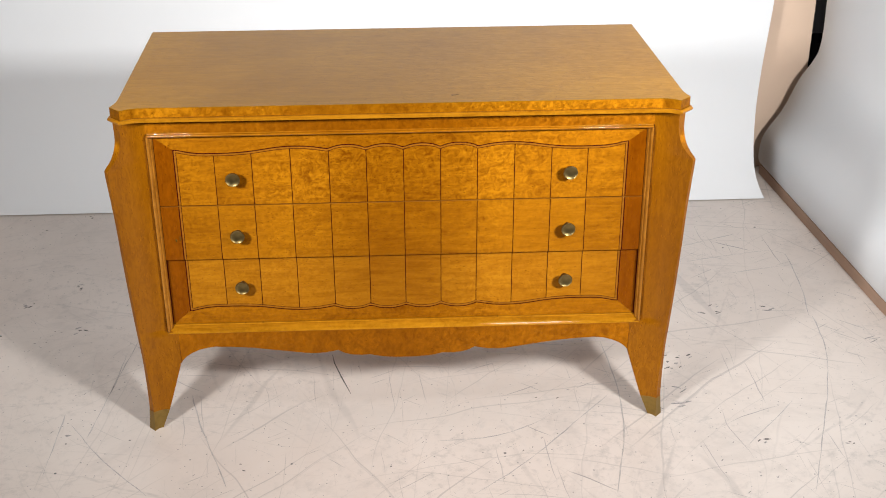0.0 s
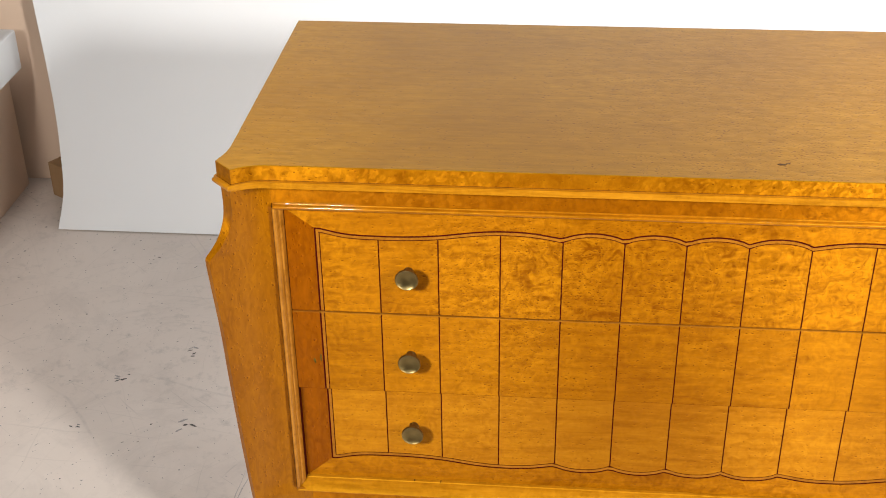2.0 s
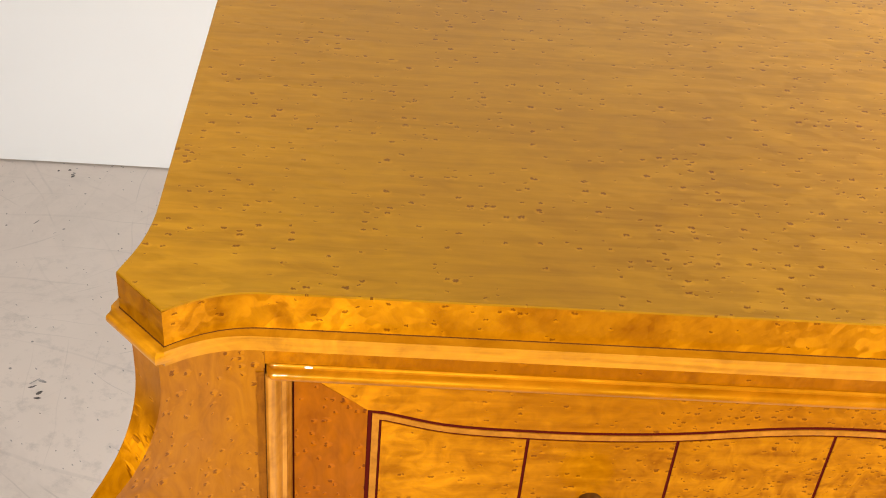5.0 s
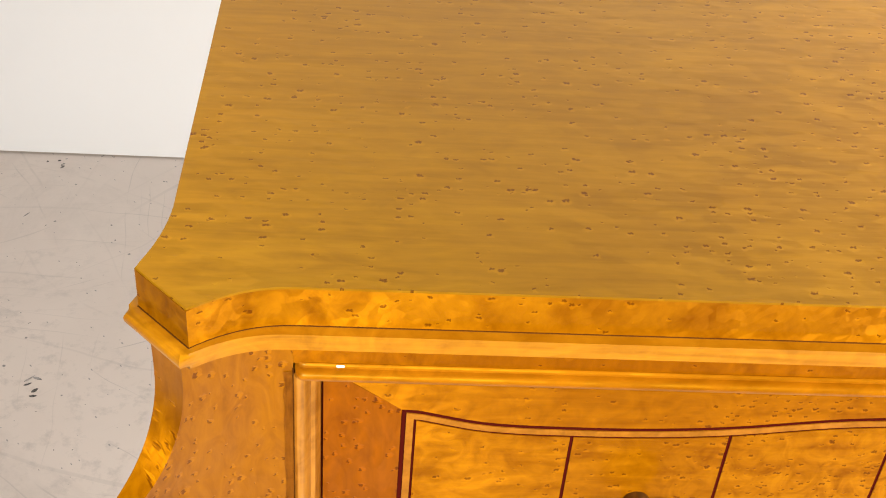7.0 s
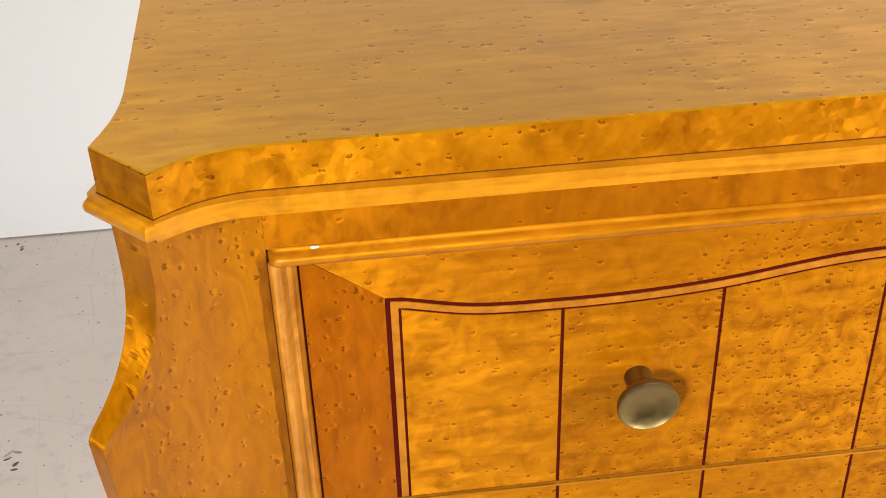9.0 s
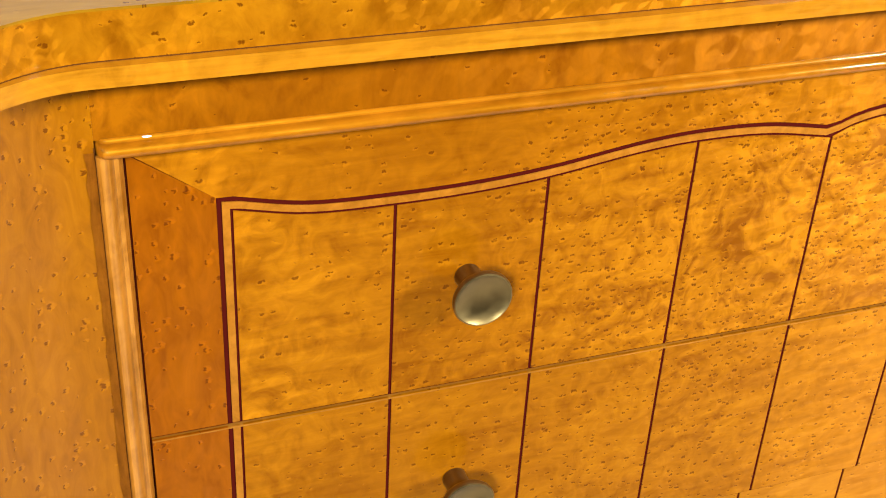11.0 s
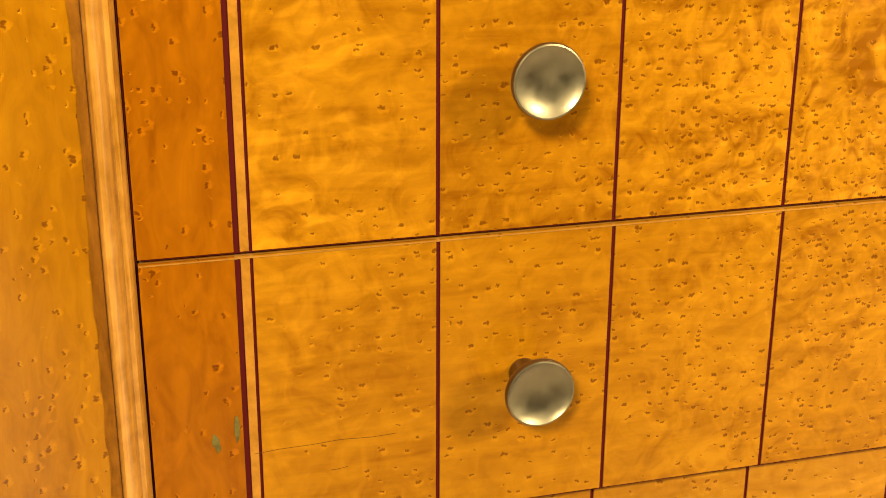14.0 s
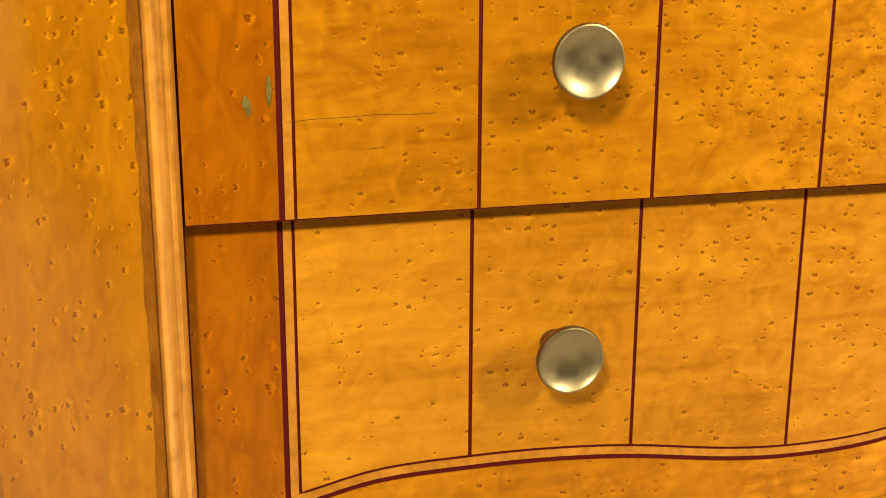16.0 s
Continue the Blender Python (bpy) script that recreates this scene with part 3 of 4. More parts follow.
def build_drawer(z0, z1, y, first, last, veneer):
    g = 0.0004
    foot = g if last else 0.0013
    body = part("drawer", box_bm(FIELD_X0 + 0.001, FIELD_X1 - 0.001, y + 0.0035, y + 0.40, z0 + g, z1 - g), M_CARCASS, chest)
    part("stringing", box_bm(FIELD_X0 + 0.0012, FIELD_X1 - 0.0012, y + 0.0005, y + 0.003, z0 + g + 0.0002, z1 - g - 0.0003), M_LINE, body, "dark red amaranth inlay lines")
    d = 0.0032
    for k in range(12):
        x0, x1 = COLS[k] + (CELL_LINE if k else THIN), COLS[k + 1] - (CELL_LINE if k < 11 else THIN)
        pts = xs(x0, x1)
        low = [(x, line_z(x, -THIN, -1) if last else z0 + foot) for x in pts]
        high = [(x, line_z(x, -THIN, 1) if first else z1 - g) for x in pts]
        part("veneer_panel", plate(low, high, y, d), veneer, body)
    # light strips between the two dark lines
    zl = lambda x, o: line_z(x, o, -1) if last else z0 + foot
    zh = lambda x, o: line_z(x, o, 1) if first else z1 - g
    for s, xa in ((-1, COLS[0]), (1, COLS[12])):
        a, b = sorted((xa + s * THIN, xa + s * (BAND - THICK)))
        part("inlay_strip", plate([(a, zl(a, THIN)), (b, zl(b, THIN))], [(a, zh(a, THIN)), (b, zh(b, THIN))], y, d), M_STRIP, body)
    for flag, sg in ((first, 1), (last, -1)):
        if flag:
            pts = xs(COLS[0] - BAND + THICK, COLS[12] + BAND - THICK, 121)
            lo, hi = (THIN, BAND - THICK)
            a = [(x, line_z(x, lo, sg)) for x in pts]
            b = [(x, line_z(x, hi, sg)) for x in pts]
            part("inlay_strip", plate(a if sg > 0 else b, b if sg > 0 else a, y - 0.0001, d), M_STRIP, body)
    if not first and not last:
        # the upper edge is eased: a narrow lip, its catch of light put into the colour
        lip = [(y + 0.0032, z1 - g - 0.0001), (y + 0.0016, z1 - g + 0.0001), (y + 0.0002, z1 - g - 0.0003), (y - 0.0003, z1 - g - 0.0006), (y - 0.0003, z1 - g - 0.0010), (y + 0.0032, z1 - g - 0.0010)]
        part("drawer_lip", loft([[(x, yy, zz) for yy, zz in lip] for x in (FIELD_X0 + 0.0004, FIELD_X1 - 0.0004)]), M_LIP, body, "eased upper edge of the drawer, tinted for the light it catches", True)
    # crossbanded border, mitred
    xo = (COLS[0] - BAND - THICK, COLS[12] + BAND + THICK)
    for s, xe, xi in ((0, FIELD_X0 + 0.0002, xo[0]), (1, xo[1], FIELD_X1 - 0.0002)):
        inner, outer = (xi, xe) if s == 0 else (xe, xi)
        za = lambda x: (FIELD_BOT if x == outer else line_z(inner, BAND + THICK, -1)) if last else z0 + foot
        zb = lambda x: (FIELD_TOP if x == outer else line_z(inner, BAND + THICK, 1)) if first else z1 - g
        part("crossband", plate([(xe, za(xe)), (xi, za(xi))], [(xe, zb(xe)), (xi, zb(xi))], y, d), M_FIELD_V, body)
    for flag, sg, ze in ((first, 1, FIELD_TOP), (last, -1, FIELD_BOT)):
        if flag:
            pts = [FIELD_X0 + 0.0015] + xs(xo[0], xo[1], 121) + [FIELD_X1 - 0.0015]
            a = [(pts[0], ze - sg * 0.0003)] + [(x, line_z(x, BAND + THICK, sg)) for x in pts[1:-1]] + [(pts[-1], ze - sg * 0.0003)]
            b = [(x, ze) for x in pts]
            part("crossband", plate(a if sg > 0 else b, b if sg > 0 else a, y, d), M_FIELD_H, body)
    zk = {True: 0.6685, False: 0.5335}[first] if not last else 0.4010
    build_knob(body, -0.3608, y, zk)
    build_knob(body, 0.3620, y, zk)
    return body


build_drawer(GAP_A, FIELD_TOP, 0.0, True, False, M_CELL)
middle = build_drawer(GAP_B, GAP_A, -0.001, False, False, M_CELL_MID)
build_drawer(FIELD_BOT, GAP_B, 0.0092, False, True, M_CELL_LOW)

# posts and legs: four, alike, mirrored
PC = (-0.597, -0.032)
CHAMFER = [(0.030, 0.0125, -0.0030), (0.095, 0.0092, -0.0075), (0.223, 0.006, -0.0036), (0.32, 0.0063, 0.0042), (0.408, 0.0065, 0.0104), (0.50, 0.0065, 0.0162), (0.588, 0.0065, 0.0208), (0.66, 0.0065, 0.0268),
           (0.703, 0.0065, 0.0302), (0.709, 0.0068, 0.0290), (0.718, 0.008, 0.0180), (0.727, 0.009, 0.0090), (0.740, 0.010, 0.0006), (0.757, 0.011, -0.0055), (0.775, 0.012, -0.0078), (0.813, 0.0125, -0.0072)]
INNER = [(0.030, -0.5745), (0.050, -0.5670), (0.10, -0.5470), (0.15, -0.5320), (0.19, -0.5200), (0.215, -0.5130), (0.235, -0.5135), (0.288, -0.5138), (0.2960, -0.5366), (0.30, -0.5366), (0.812, -0.5366)]


def table_at(rows, z, k):
    for a, b in zip(rows, rows[1:]):
        if z <= b[0]:
            t = (z - a[0]) / (b[0] - a[0])
            return a[k] + (b[k] - a[k]) * max(t, 0)
    return rows[-1][k]


def post_ring(z):
    w, s = table_at(CHAMFER, z, 1), curve_at([(a, c) for a, b, c in CHAMFER], z)
    r = math.sqrt(0.5)
    c = (PC[0] - s * r, PC[1] - s * r)
    e2 = (c[0] + w * r, c[1] - w * r)
    xi = table_at(INNER, z, 1)
    yi = -0.012 if z > 0.27 else -0.012 - 0.012 * (0.27 - z) / 0.24
    front = []
    for k in range(7):
        t = k / 6
        x = xi + (e2[0] - xi) * t
        front.append((x, yi + (e2[1] - yi) * t**2.0))
    back = [(y - 0.563, x + 0.563) for x, y in reversed(front)]
    inside = (front[0][0], back[-1][1])
    return [(x, y, z) for x, y in front + back + [inside]]


def post(parent, label=""):
    zs = [0.089 + 0.601 * i / 76 for i in range(76)] + [0.690 + 0.095 * i / 40 for i in range(40)] + [0.785 + 0.028 * i / 4 for i in range(5)]
    p = part("corner_post", loft([post_ring(z) for z in zs]), M_POST, parent, label, True)
    bm = loft([post_ring(z) for z in (FLOOR, 0.055, 0.07, 0.091)])
    for v in bm.verts:
        d = Vector((-0.577, -0.018, v.co.z)) - v.co
        v.co -= Vector((d.x, d.y, 0)).normalized() * 0.0008
    part("sabot", bm, M_SABOT, p, "dull brass foot cap")
    return p


front_left = post(chest)
CY = 0.228
POST_X = 0.0008
for sx, sy in ((-1, 1), (1, -1), (-1, -1)):
    q = copy_thing(front_left, Matrix.Identity(4))
    q.parent = chest
    tuck = Matrix.Translation(((0.034 if sx > 0 else -0.052) if sy < 0 else 0, -0.034 if sy < 0 else 0, 0))
    flip = tuck @ Matrix.Translation((POST_X if sx < 0 else 0, CY if sy < 0 else 0, 0)) @ Matrix.Diagonal((sx, sy, 1, 1)) @ Matrix.Translation((-POST_X if sx < 0 else 0, -CY if sy < 0 else 0, 0))
    for o in (q, *q.children):
        me = o.data.copy()
        me.transform(flip)
        if sx * sy < 0:
            me.flip_normals()
        o.data = me

# top slab, with drawn-out clipped corners at the front
TOP_Z, SLAB = 0.8398, 0.0215


def top_outline(grow):
    yf, xl, yb = -0.0355 - grow, -0.5895 - grow, 0.4790 + grow * 0.3
    p1, p2 = (-0.6000 - grow * 1.1, -0.0265 - grow * 0.6), (-0.5758 - grow * 0.6, -0.0510 - grow * 1.1)
    left = []
    for k in range(13):
        t = k / 12
        left.append((p2[0] + 0.044 * t, p2[1] + (yf - p2[1]) * (1 - (1 - t) ** 2.2)))
    side = []
    for k in range(13):
        t = k / 12
        side.append((p1[0] + (xl - p1[0]) * (1 - (1 - t) ** 2.2), p1[1] + 0.050 * t))
    half = [(xl + 0.001, yb)] + side[::-1] + left
    other = [(2 * CX - x - (0.021 if y > 0.4 else -0.002), y) for x, y in reversed(half)]
    return half + other


def slab(z0, z1, grow, name, material, r):
    bm = bmesh.new()
    pts = top_outline(grow)
    lo = [bm.verts.new((x, y, z0)) for x, y in pts]
    hi = [bm.verts.new((x, y, z1)) for x, y in pts]
    n = len(pts)
    bm.faces.new(list(reversed(lo)))
    bm.faces.new(hi)
    for i in range(n):
        j = (i + 1) % n
        bm.faces.new((lo[i], lo[j], hi[j], hi[i]))
    if r:
        edges = [e for e in bm.edges if abs(e.verts[0].co.z - e.verts[1].co.z) < 1e-6]
        bmesh.ops.bevel(bm, geom=edges, offset=r, segments=7 if r > 0.002 else 1, affect="EDGES", profile=0.5)
    return part(name, bm, material, chest, "", True)


slab(TOP_Z - SLAB, TOP_Z - 0.0012, 0.0, "top_edge", M_EDGE, 0.0)
slab(TOP_Z - 0.0012, TOP_Z, 0.0, "tabletop", M_TOP, 0.0005)
slab(TOP_Z - SLAB - 0.0086, TOP_Z - SLAB, 0.0056, "top_moulding", M_MOULD, 0.0042)

# front rails
part("frieze_rail", box_bm(-0.53655, 0.53815, -0.0118, 0.02, 0.7730, TOP_Z - SLAB - 0.0080), M_FRIEZE, chest)
bead = [(0.003, 0.7738), (-0.0123, 0.7738), (-0.0132, 0.7731), (-0.0134, 0.7724)] + [(-0.0124 - 0.0050 * math.sin(math.pi * k / 14), 0.7684 + 0.0036 * math.cos(math.pi * k / 14)) for k in range(1, 15)] + [(-0.0090, 0.7636), (-0.004, 0.7612), (0.003, FIELD_TOP + 0.0001)]
rings = []
for x, grow in ((-0.5368, 0.35), (-0.5362, 0.66), (-0.5351, 0.86), (-0.5335, 0.97), (-0.5315, 1.0), (0.5331, 1.0), (0.5351, 0.97), (0.5367, 0.86), (0.5378, 0.66), (0.5384, 0.35)):
    rings.append([(x, 0.003 + (y - 0.003) * grow, 0.7685 + (z - 0.7685) * (0.4 + 0.6 * grow)) for y, z in bead])
part("bead_moulding", loft(rings), M_BEAD, chest, "", True)
# the frame under the drawers: a flat fillet, then a sloping cushion, mitred into the uprights
ledge = [(0.0150, 0.2870), (0.0150, 0.3010), (0.0050, 0.3008), (0.0040, 0.2996), (0.0015, 0.2991), (-0.0010, 0.2980), (-0.0040, 0.2963), (-0.0070, 0.2943), (-0.0100, 0.2920), (-0.0122, 0.2900), (-0.0138, 0.2883), (-0.0138, 0.2872)]
cut = [0.0, 0.0, 0.0, 0.001, 0.002, 0.004, 0.006, 0.008, 0.0105, 0.0125, 0.0145, 0.0145]
part("ledge_moulding", loft([[(-0.5243 - c, y, z) for (y, z), c in zip(ledge, cut)], [(0.5258 + c, y, z) for (y, z), c in zip(ledge, cut)]]), M_MOULD, chest, "", True)
for sgn in (1, -1):
    f = (lambda x: x + 0.0015) if sgn > 0 else (lambda x: 0.0000 - x)
    prof = [(-0.5380, 0.003), (-0.5380, -0.0122), (-0.5375, -0.0136), (-0.5365, -0.0143), (-0.5349, -0.0140), (-0.5332, -0.0126), (-0.5317, -0.0102), (-0.5307, -0.0078), (-0.5303, -0.0068), (-0.5298, -0.0067), (-0.5282, -0.0063), (-0.5272, -0.0047), (-0.5259, -0.0012), (-0.5255, 0.014)]
    foot = [(f(x), y, 0.3000 - (-0.5262 - x) * 0.82) for x, y in prof]
    part("side_moulding", loft([foot, [(f(x), y, 0.7660) for x, y in prof]]), M_MOULD_V, chest, "", True)
    a, b = sorted((f(-0.5256), f(-0.5251)))
    part("stringing", box_bm(a, b, 0.0002, 0.012, 0.3010, 0.7595), M_LINE, chest, "dark red amaranth inlay line")
    # thin dark line in the joint against the post
    a, b = sorted((f(-0.5386), f(-0.5379)))
    part("joint", box_bm(a, b, -0.0123, -0.010, 0.2920, 0.7700), M_DARK_BROWN, chest)
    # narrow brown band on the post beside that joint, uneven at its edge
    rg = random.Random(5)
    edge = [(f(-0.5424 - rg.uniform(-0.0006, 0.0006)), 0.290 + 0.478 * i / 60) for i in range(61)]
    bm = bmesh.new()
    hem = [(bm.verts.new((x, -0.01275, z)), bm.verts.new((f(-0.5384), -0.01245, z))) for x, z in edge]
    for (p, q), (r, t) in zip(hem, hem[1:]):
        bm.faces.new((p, q, t, r))
    bmesh.ops.solidify(bm, geom=bm.faces[:], thickness=0.0003)
    bmesh.ops.recalc_face_normals(bm, faces=bm.faces[:])
    part("grime", bm, M_BROWN_BAND, chest, "brown band along the moulding with an uneven edge")
# dark wax in the joint between the top and its moulding
slab(TOP_Z - SLAB - 0.0003, TOP_Z - SLAB + 0.0004, 0.0004, "joint", M_DARK_BROWN, 0.0)

# apron with a scrolled lower edge
HALF = [(0.0, 0.2095), (0.025, 0.2100), (0.05, 0.2120), (0.068, 0.2150), (0.083, 0.2187), (0.086, 0.2187), (0.105, 0.2178), (0.125, 0.2198), (0.142, 0.2245), (0.157, 0.2325), (0.160, 0.2320),
        (0.187, 0.2265), (0.21, 0.2258), (0.23, 0.2270), (0.287, 0.2355), (0.35, 0.2445), (0.40, 0.2485), (0.432, 0.2500), (0.455, 0.2475), (0.475, 0.2415), (0.492, 0.2330), (0.503, 0.2250), (0.511, 0.2160), (0.516, 0.2080)]
prof = [(CX - x, z) for x, z in reversed(HALF)] + [(CX + x, z) for x, z in HALF[1:]]
part("apron", plate(prof, [(x, 0.2885) for x, z in prof], -0.0112, 0.020), M_FRIEZE, chest)

# carcass sides, back and bottom
for sgn in (1, -1):
    f = (lambda x: x) if sgn > 0 else (lambda x: 2 * CX - x)
    a, b = sorted((f(-0.5800), f(-0.5600)))
    part("side_panel", box_bm(a, b, 0.02, 0.44, 0.245, 0.8085), M_POST, chest)
part("back_panel", box_bm(-0.56, 2 * CX + 0.56, 0.438, 0.452, 0.255, 0.8085), M_CARCASS, chest)
part("bottom_board", box_bm(-0.56, 2 * CX + 0.56, 0.022, 0.436, 0.268, 0.286), M_CARCASS, chest)

# ---- the studio ----
S = 4.2
bm = box_bm(-S, S, -4.5, 2.6, FLOOR - 0.1, FLOOR)
tagged(part("floor", bm, M_FLOOR), "white painted concrete floor with scuffs and scratches", "floor", kind="structure")
tagged(part("wall_north", box_bm(-S, 1.346, 1.42, 1.56, FLOOR, 3.2), M_WALL), "beige plaster wall behind the backdrop", "wall", kind="structure")
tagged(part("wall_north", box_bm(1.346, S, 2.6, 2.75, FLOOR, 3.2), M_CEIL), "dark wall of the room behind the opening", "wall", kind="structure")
# ceiling and three outer walls are unseen, added to govern the bounce light
tagged(part("ceiling", box_bm(-S, S, -4.5, 2.75, 3.2, 3.3), M_CEIL), "unseen ceiling added to close the room, dark to limit bounce light", "ceiling", kind="structure")
tagged(part("wall_west", box_bm(-S - 0.15, -S, -4.5, 2.75, FLOOR, 3.2), M_STUDIO), "unseen grey wall added to close the studio", "wall", kind="structure")
tagged(part("wall_east", box_bm(S, S + 0.15, -4.5, 2.75, FLOOR, 3.2), M_STUDIO), "unseen grey wall added to close the studio", "wall", kind="structure")
tagged(part("wall_south", box_bm(-S, S, -4.65, -4.5, FLOOR, 3.2), M_STUDIO), "unseen grey wall added to close the studio", "wall", kind="structure")


def sheet(rows, thick=0.0015):
    """A sheet of paper from rows of points, with a small thickness towards +y and +x."""
    n = len(rows[0])
    bm = bmesh.new()
    a = [[bm.verts.new(p) for p in row] for row in rows]
    b = [[bm.verts.new((p[0] + thick * 0.5, p[1] + thick, p[2])) for p in row] for row in rows]
    for r in range(len(rows) - 1):
        for k in range(n - 1):
            bm.faces.new((a[r][k], a[r][k + 1], a[r + 1][k + 1], a[r + 1][k]))
            bm.faces.new((b[r][k], b[r + 1][k], b[r + 1][k + 1], b[r][k + 1]))
        for k in (0, n - 1):
            bm.faces.new((a[r][k], a[r + 1][k], b[r + 1][k], b[r][k]))
    for r in (0, -1):
        for k in range(n - 1):
            bm.faces.new((a[r][k], b[r][k], b[r][k + 1], a[r][k + 1]))
    return bm


def drop(z):
    """How far the hanging paper has swung forward near the floor."""
    return 0.195 * max(0.0, 1 - z / 0.45) ** 2.4


rows = []
for i in range(48):
    z = FLOOR + 0.003 + 2.6 * (i / 47) ** 1.8
    y = 1.345 - drop(z - FLOOR)
    k = max(0.0, 1 - (z - FLOOR) / 0.22) ** 2
    x0 = curve_at([(0.0, -1.362), (0.07, -1.360), (0.15, -1.374), (0.33, -1.398), (0.51, -1.407), (1.0, -1.415), (2.7, -1.44)], z - FLOOR)
    x1 = curve_at([(0.0, 1.170), (0.04, 1.154), (0.083, 1.147), (0.17, 1.152), (0.38, 1.172), (0.6, 1.188), (1.0, 1.210), (1.6, 1.245), (2.7, 1.30)], z - FLOOR)
    rows.append([(x0 + (x1 - x0) * c / 12, y + 0.006 * math.sin(c * 1.1) * min(1, z), z) for c in range(13)])
tagged(part("paper_backdrop", sheet(rows), M_PAPER, smooth=True), "white seamless paper backdrop hanging with its lower edge curling onto the floor", "backdrop")

# the second paper, bellying outwards above a brown strip on the floor
BELLY = [(0.0, -0.006), (0.02, -0.018), (0.06, -0.020), (0.11, -0.010), (0.20, 0.044), (0.30, 0.084), (0.33, 0.103), (0.38, 0.133), (0.45, 0.142), (0.56, 0.141), (0.9, 0.150), (1.7, 0.190)]
rows = []
for i in range(44):
    h = 1.7 * (i / 43) ** 1.6
    rows.append([(x + curve_at(BELLY, h) * g, y, FLOOR + 0.03 + h) for x, y, g in ((1.219, 1.36, 1.0), (1.261, 0.90, 1.02), (1.303, 0.44, 1.05), (1.385, -0.2, 1.1), (1.50, -1.2, 1.1))])
screen = new("paper_side_screen")
tagged(screen, "large sheet of white paper bellying outwards above a brown strip", "paper screen")
part("paper_sheet", sheet(rows), M_PAPER, screen, "", True)
# brown strip following the paper's lower edge
bm = loft([[(x - 0.012, y, FLOOR), (x + 0.016, y, FLOOR), (x + 0.016, y, FLOOR + 0.034), (x - 0.012, y, FLOOR + 0.034)] for x, y in ((1.219, 1.36), (1.261, 0.90), (1.303, 0.44), (1.385, -0.2), (1.50, -1.2))])
part("batten", bm, M_BROWN, screen, "brown strip along the paper's lower edge")

# low bench at the side of the wall
bench = new("work_bench")
tagged(bench, "low beige bench with a thick white top beside the wall", "bench")
part("bench_side", box_bm(-2.3, -1.524, 0.1, 1.388, FLOOR, 0.372), M_WALL, bench)
part("bench_top", box_bm(-2.32, -1.470, 0.08, 1.36, 0.374, 0.475, 0.006), M_PAPER, bench, "thick white top")

bm = box_bm(-0.066, 0.066, -0.050, 0.050, 0.0, 0.092, 0.0015)
card = part("cardboard_box", bm, M_CARD)
card.matrix_world = pose(-1.356, 1.340, FLOOR, 0, 0, -32)
tagged(card, "small brown cardboard box on the floor beside the backdrop", "box")
tape = part("packing_tape", box_bm(-0.0665, 0.0665, -0.014, 0.014, 0.0922, 0.0926), M_BROWN, card, "strip of packing tape")

case = part("equipment_case", box_bm(1.40, 2.05, 1.75, 2.25, FLOOR, 1.9, 0.03), M_BLACK)
tagged(case, "tall black equipment case in the dark room behind the wall", "case")
part("case_panel", box_bm(1.44, 2.0, 1.742, 1.75, 0.40, 0.56, 0.003), M_CEIL, case)
part("case_latch", box_bm(1.46, 1.50, 1.735, 1.75, 0.62, 0.66, 0.004), M_BRASS, case)

# a crack in the floor paint under the chest
crack = bmesh.new()
pts = [(-0.184, 0.275, 0.0006), (-0.178, 0.236, 0.0014), (-0.158, 0.168, 0.0018), (-0.134, 0.094, 0.0006)]
a = [crack.verts.new((x - w, y, FLOOR + 0.0006)) for x, y, w in pts]
b = [crack.verts.new((x + w, y, FLOOR + 0.0006)) for x, y, w in pts]
for k in range(3):
    crack.faces.new((a[k], b[k], b[k + 1], a[k + 1]))
floor_ob = bpy.data.objects["floor"]
part("crack", crack, M_SPECK, floor_ob)


def blot(cx, cy, rx, ry, seed, n=11, rough=0.3):
    """An uneven closed outline."""
    rg = random.Random(seed)
    return [(cx + rx * math.cos(6.2832 * k / n) * (1 + rg.uniform(-rough, rough)), cy + ry * math.sin(6.2832 * k / n) * (1 + rg.uniform(-rough, rough))) for k in range(n)]


def flake(outline, put, lift):
    """A thin flake with that outline; put(u, v, h) places it."""
    bm = bmesh.new()
    lo = [bm.verts.new(put(u, v, 0.0)) for u, v in outline]
    hi = [bm.verts.new(put(u, v, lift)) for u, v in outline]
    bm.faces.new(hi)
    n = len(lo)
    for i in range(n):
        bm.faces.new((lo[i], lo[(i + 1) % n], hi[(i + 1) % n], hi[i]))
    return bm


# wear on the chest: filled chips, hairline cracks, a knot, nicks
M_FILLER = matte("grey_green_filler", (0.085, 0.058, 0.008), 0.45, 300.0, 0.5)
M_FILLER.node_tree.nodes["Principled BSDF"].inputs["Specular IOR Level"].default_value = 0.1
on_front = lambda u, v, h: (u, -0.001 - h, v)
part("filled_chip", flake(blot(-0.4968, 0.5172, 0.0017, 0.0038, 4, 9, 0.45), on_front, 0.0003), M_FILLER, middle, "grey-green filled chip")
part("filled_chip", flake(blot(-0.4880, 0.5225, 0.0011, 0.0062, 5, 13, 0.15), on_front, 0.0003), M_FILLER, middle, "grey-green filled chip")
for pts in (((-0.481, 0.5098), (-0.470, 0.5106), (-0.456, 0.5108), (-0.444, 0.5115), (-0.430, 0.5108), (-0.419, 0.5112)), ((-0.4485, 0.4972), (-0.4445, 0.4974), (-0.4410, 0.4980))):
    out = [(x, z + 0.00010) for x, z in pts] + [(x, z - 0.00010) for x, z in reversed(pts)]
    part("hairline_crack", flake(out, on_front, 0.0001), M_DARK_BROWN, middle)
on_top = lambda u, v, h: (u, v, TOP_Z + h)
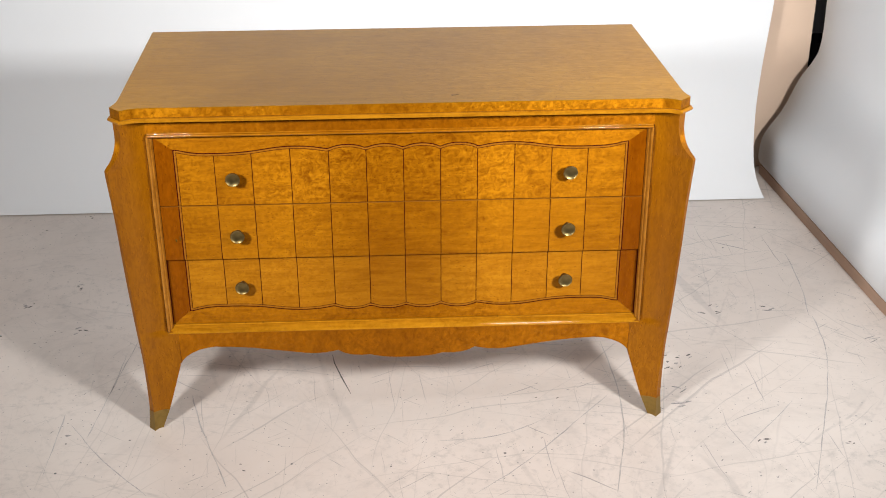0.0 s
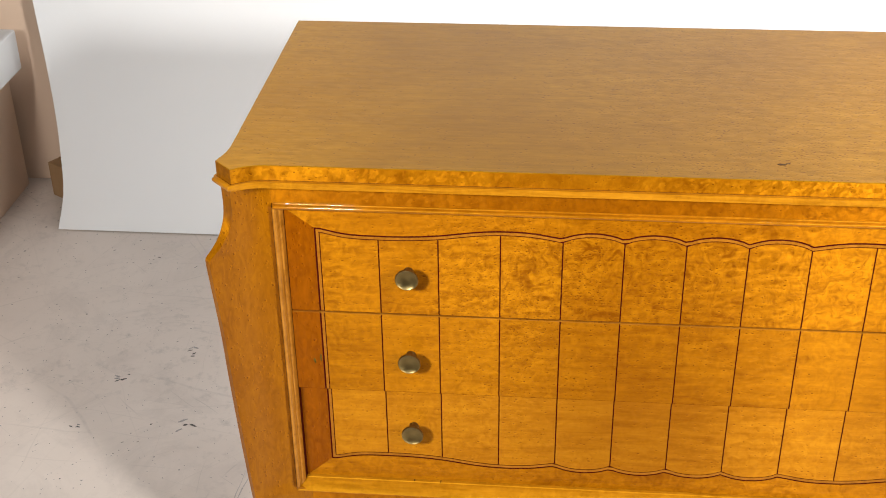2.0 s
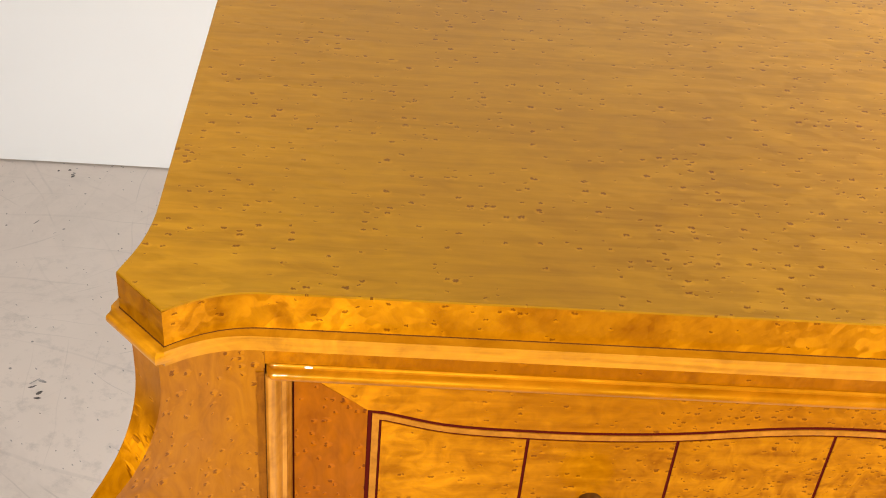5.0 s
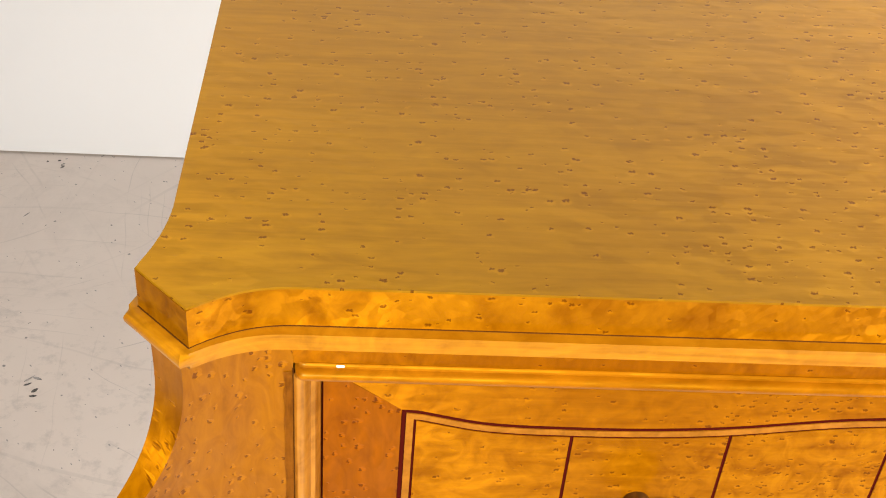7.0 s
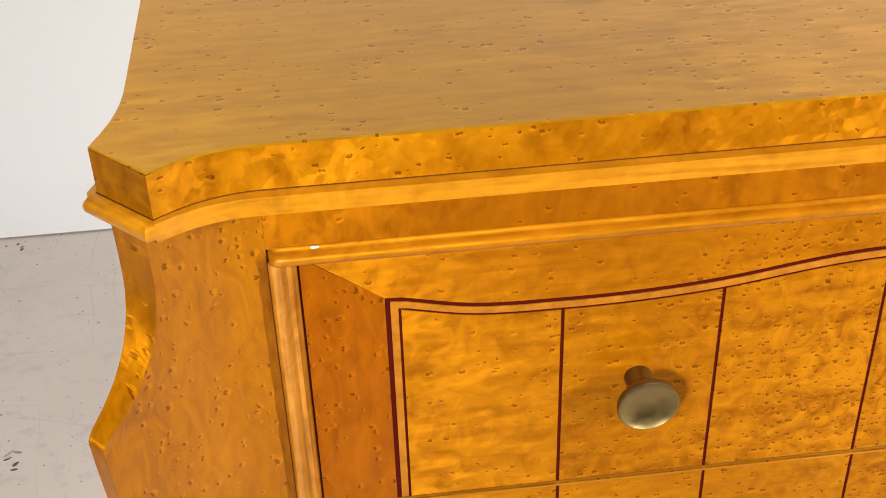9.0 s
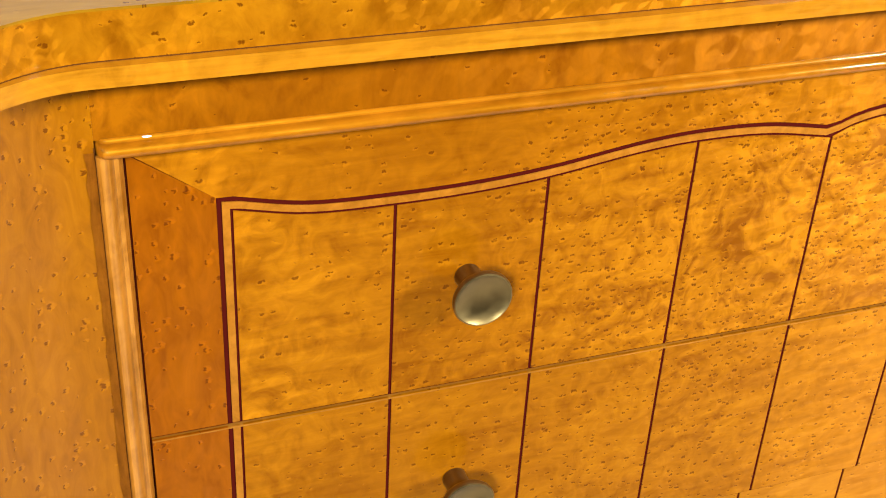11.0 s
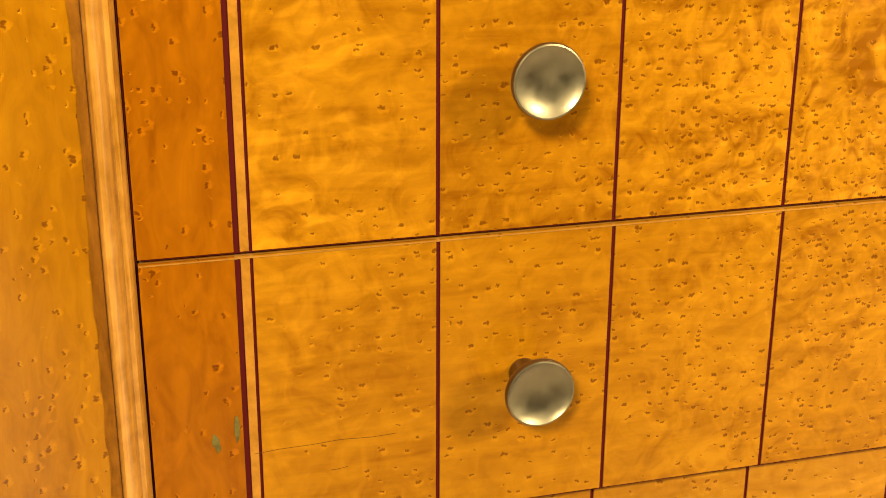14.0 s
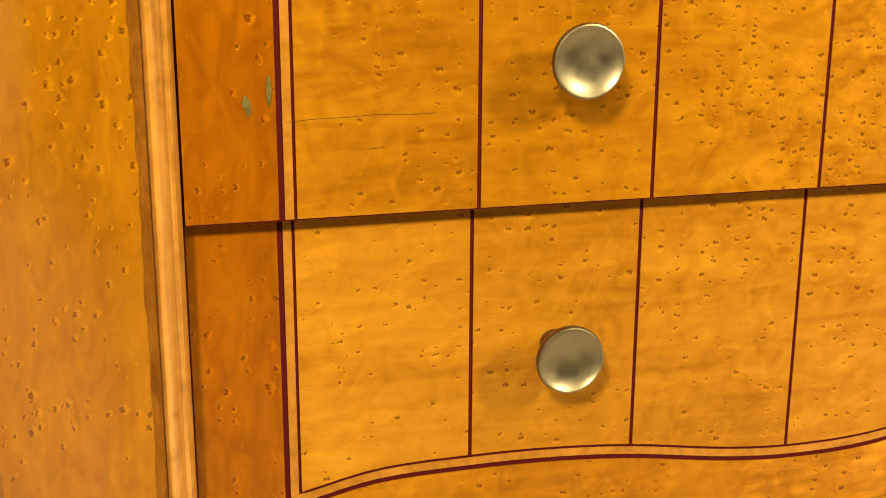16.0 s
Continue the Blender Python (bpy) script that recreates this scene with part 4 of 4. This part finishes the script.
part("knot", flake(blot(0.111, 0.007, 0.0075, 0.0022, 8, 13, 0.35), on_top, 0.0003), M_WAX, chest, "dark knot in the top")
part("knot", flake(blot(0.119, 0.010, 0.0030, 0.0012, 9), on_top, 0.0003), M_WAX, chest)
on_bead = lambda u, v, h: (u, -0.0130 - h, v)
part("chipped_edge", flake(blot(-0.5150, 0.7734, 0.0020, 0.00022, 12), on_bead, 0.0012), M_PAPER, chest, "white chip on the bead")
slope = lambda u, v, h: (u, 0.0045 - v * 0.8, 0.2996 - v * 0.58 + h + 0.0002)
for cx, v, rx, seed in ((0.177, 0.006, 0.0016, 1), (0.232, 0.004, 0.0026, 2), (0.236, 0.0065, 0.0014, 3), (0.045, 0.007, 0.0012, 4), (0.300, 0.009, 0.0015, 5)):
    part("nick", flake(blot(cx, v, rx, 0.0009, seed), slope, 0.0003), M_WAX, chest)
for x in (-0.362, -0.323, 0.212):
    part("joint", box_bm(x - 0.0006, x + 0.0006, 0.0045, 0.0104, 0.3008, 0.3013), M_WAX, chest)

# scuffs and specks on the floor, each its own small mark
rg = random.Random(21)
for cx, cy, count, spread, long in ((1.221, 0.287, 3, 0.012, 0.030), (0.691, 0.202, 9, 0.035, 0.008), (0.824, 0.468, 6, 0.035, 0.008), (0.643, 0.039, 8, 0.05, 0.018), (-0.081, -0.060, 2, 0.006, 0.004), (-0.524, -0.114, 1, 0.0, 0.003),
                                    (-0.779, -0.029, 1, 0.02, 0.012), (0.820, -0.155, 3, 0.015, 0.010), (1.017, -0.153, 3, 0.015, 0.006), (0.969, 0.431, 4, 0.04, 0.012), (-1.088, 1.044, 4, 0.016, 0.004),
                                    (-0.890, 0.672, 5, 0.022, 0.008), (-1.020, 0.576, 5, 0.014, 0.007), (-1.068, 0.423, 3, 0.012, 0.006), (-0.850, 0.432, 4, 0.02, 0.010), (-1.063, 0.676, 1, 0.0, 0.002), (-0.969, 1.130, 7, 0.014, 0.005),
                                    (-0.93, 0.40, 5, 0.05, 0.003), (0.25, -0.18, 5, 0.06, 0.004), (0.35, 0.10, 4, 0.05, 0.006), (-0.30, -0.20, 4, 0.08, 0.005)):
    for k in range(count):
        x, y, ang = cx + rg.uniform(-spread, spread), cy + rg.uniform(-spread, spread), rg.uniform(-0.5, 0.9)
        rx, ry = long * rg.uniform(0.35, 1.0), min(0.0026, long * 0.3) * rg.uniform(0.5, 1.2)
        c, sn = math.cos(ang), math.sin(ang)
        put = lambda u, v, h: (x + u * c - v * sn, y + u * sn + v * c, FLOOR + h)
        part("scuff_mark", flake(blot(0, 0, rx, ry, rg.random(), 9, 0.4), put, 0.0004), M_SPECK if rx < 0.009 and k % 3 else M_SCUFF, floor_ob)

# long drag lines left by furniture feet
M_DRAG = matte("faint_drag_line", (0.40, 0.375, 0.36), 0.25, 60.0, 0.6)
DRAGS = (((-0.69, 0.38), (-0.72, 0.14), (-0.74, -0.06)),
         ((-0.81, 0.04), (-0.81, -0.20)),
         ((-0.71, 0.31), (-0.72, 0.12)),
         ((-0.79, 0.00), (-0.69, -0.15), (-0.57, -0.28)),
         ((-0.52, 0.11), (-0.49, -0.01), (-0.43, -0.17), (-0.40, -0.26)),
         ((0.83, 0.74), (0.98, 0.78), (1.10, 0.80)),
         ((0.84, 0.84), (1.01, 0.91)),
         ((0.92, 0.66), (1.15, 0.71)),
         ((1.13, 0.77), (1.12, 0.57), (1.09, 0.41)),
         ((1.10, 0.41), (1.09, 0.26), (1.04, 0.08), (0.88, -0.34)),
         ((0.51, 0.31), (0.52, 0.11), (0.51, -0.08), (0.45, -0.32)),
         ((0.49, 0.06), (0.37, -0.08), (0.25, -0.22), (0.14, -0.31)),
         ((0.07, -0.11), (0.21, -0.11), (0.33, -0.03)),
         ((0.78, -0.16), (0.93, 0.01)))
for k, line in enumerate(DRAGS):
    pts = []
    for (xa, ya), (xb, yb) in zip(line, line[1:]):
        n = max(2, int(math.hypot(xb - xa, yb - ya) / 0.03))
        pts += [(xa + (xb - xa) * i / n, ya + (yb - ya) * i / n) for i in range(n)]
    pts.append(line[-1])
    # round off the corners of the line, then wander a little
    for turn in range(6):
        pts = [pts[0]] + [tuple((a[i] + 2 * b[i] + c[i]) / 4 for i in (0, 1)) for a, b, c in zip(pts, pts[1:], pts[2:])] + [pts[-1]]
    bm = bmesh.new()
    left, right = [], []
    for i, (x, y) in enumerate(pts):
        x0, y0 = pts[max(i - 1, 0)]
        x1, y1 = pts[min(i + 1, len(pts) - 1)]
        d = math.hypot(x1 - x0, y1 - y0)
        w = rg.uniform(0.0004, 0.0019) * (0.3 if i in (0, len(pts) - 1) else 1)
        j = rg.uniform(-0.0012, 0.0012)
        nx, ny = -(y1 - y0) / d, (x1 - x0) / d
        left.append(bm.verts.new((x + nx * (j + w), y + ny * (j + w), FLOOR + 0.0003)))
        right.append(bm.verts.new((x + nx * (j - w), y + ny * (j - w), FLOOR + 0.0003)))
    for a, b, c, d in zip(left, left[1:], right[1:], right):
        bm.faces.new((a, b, c, d))
    part("drag_line", bm, M_DRAG, floor_ob)
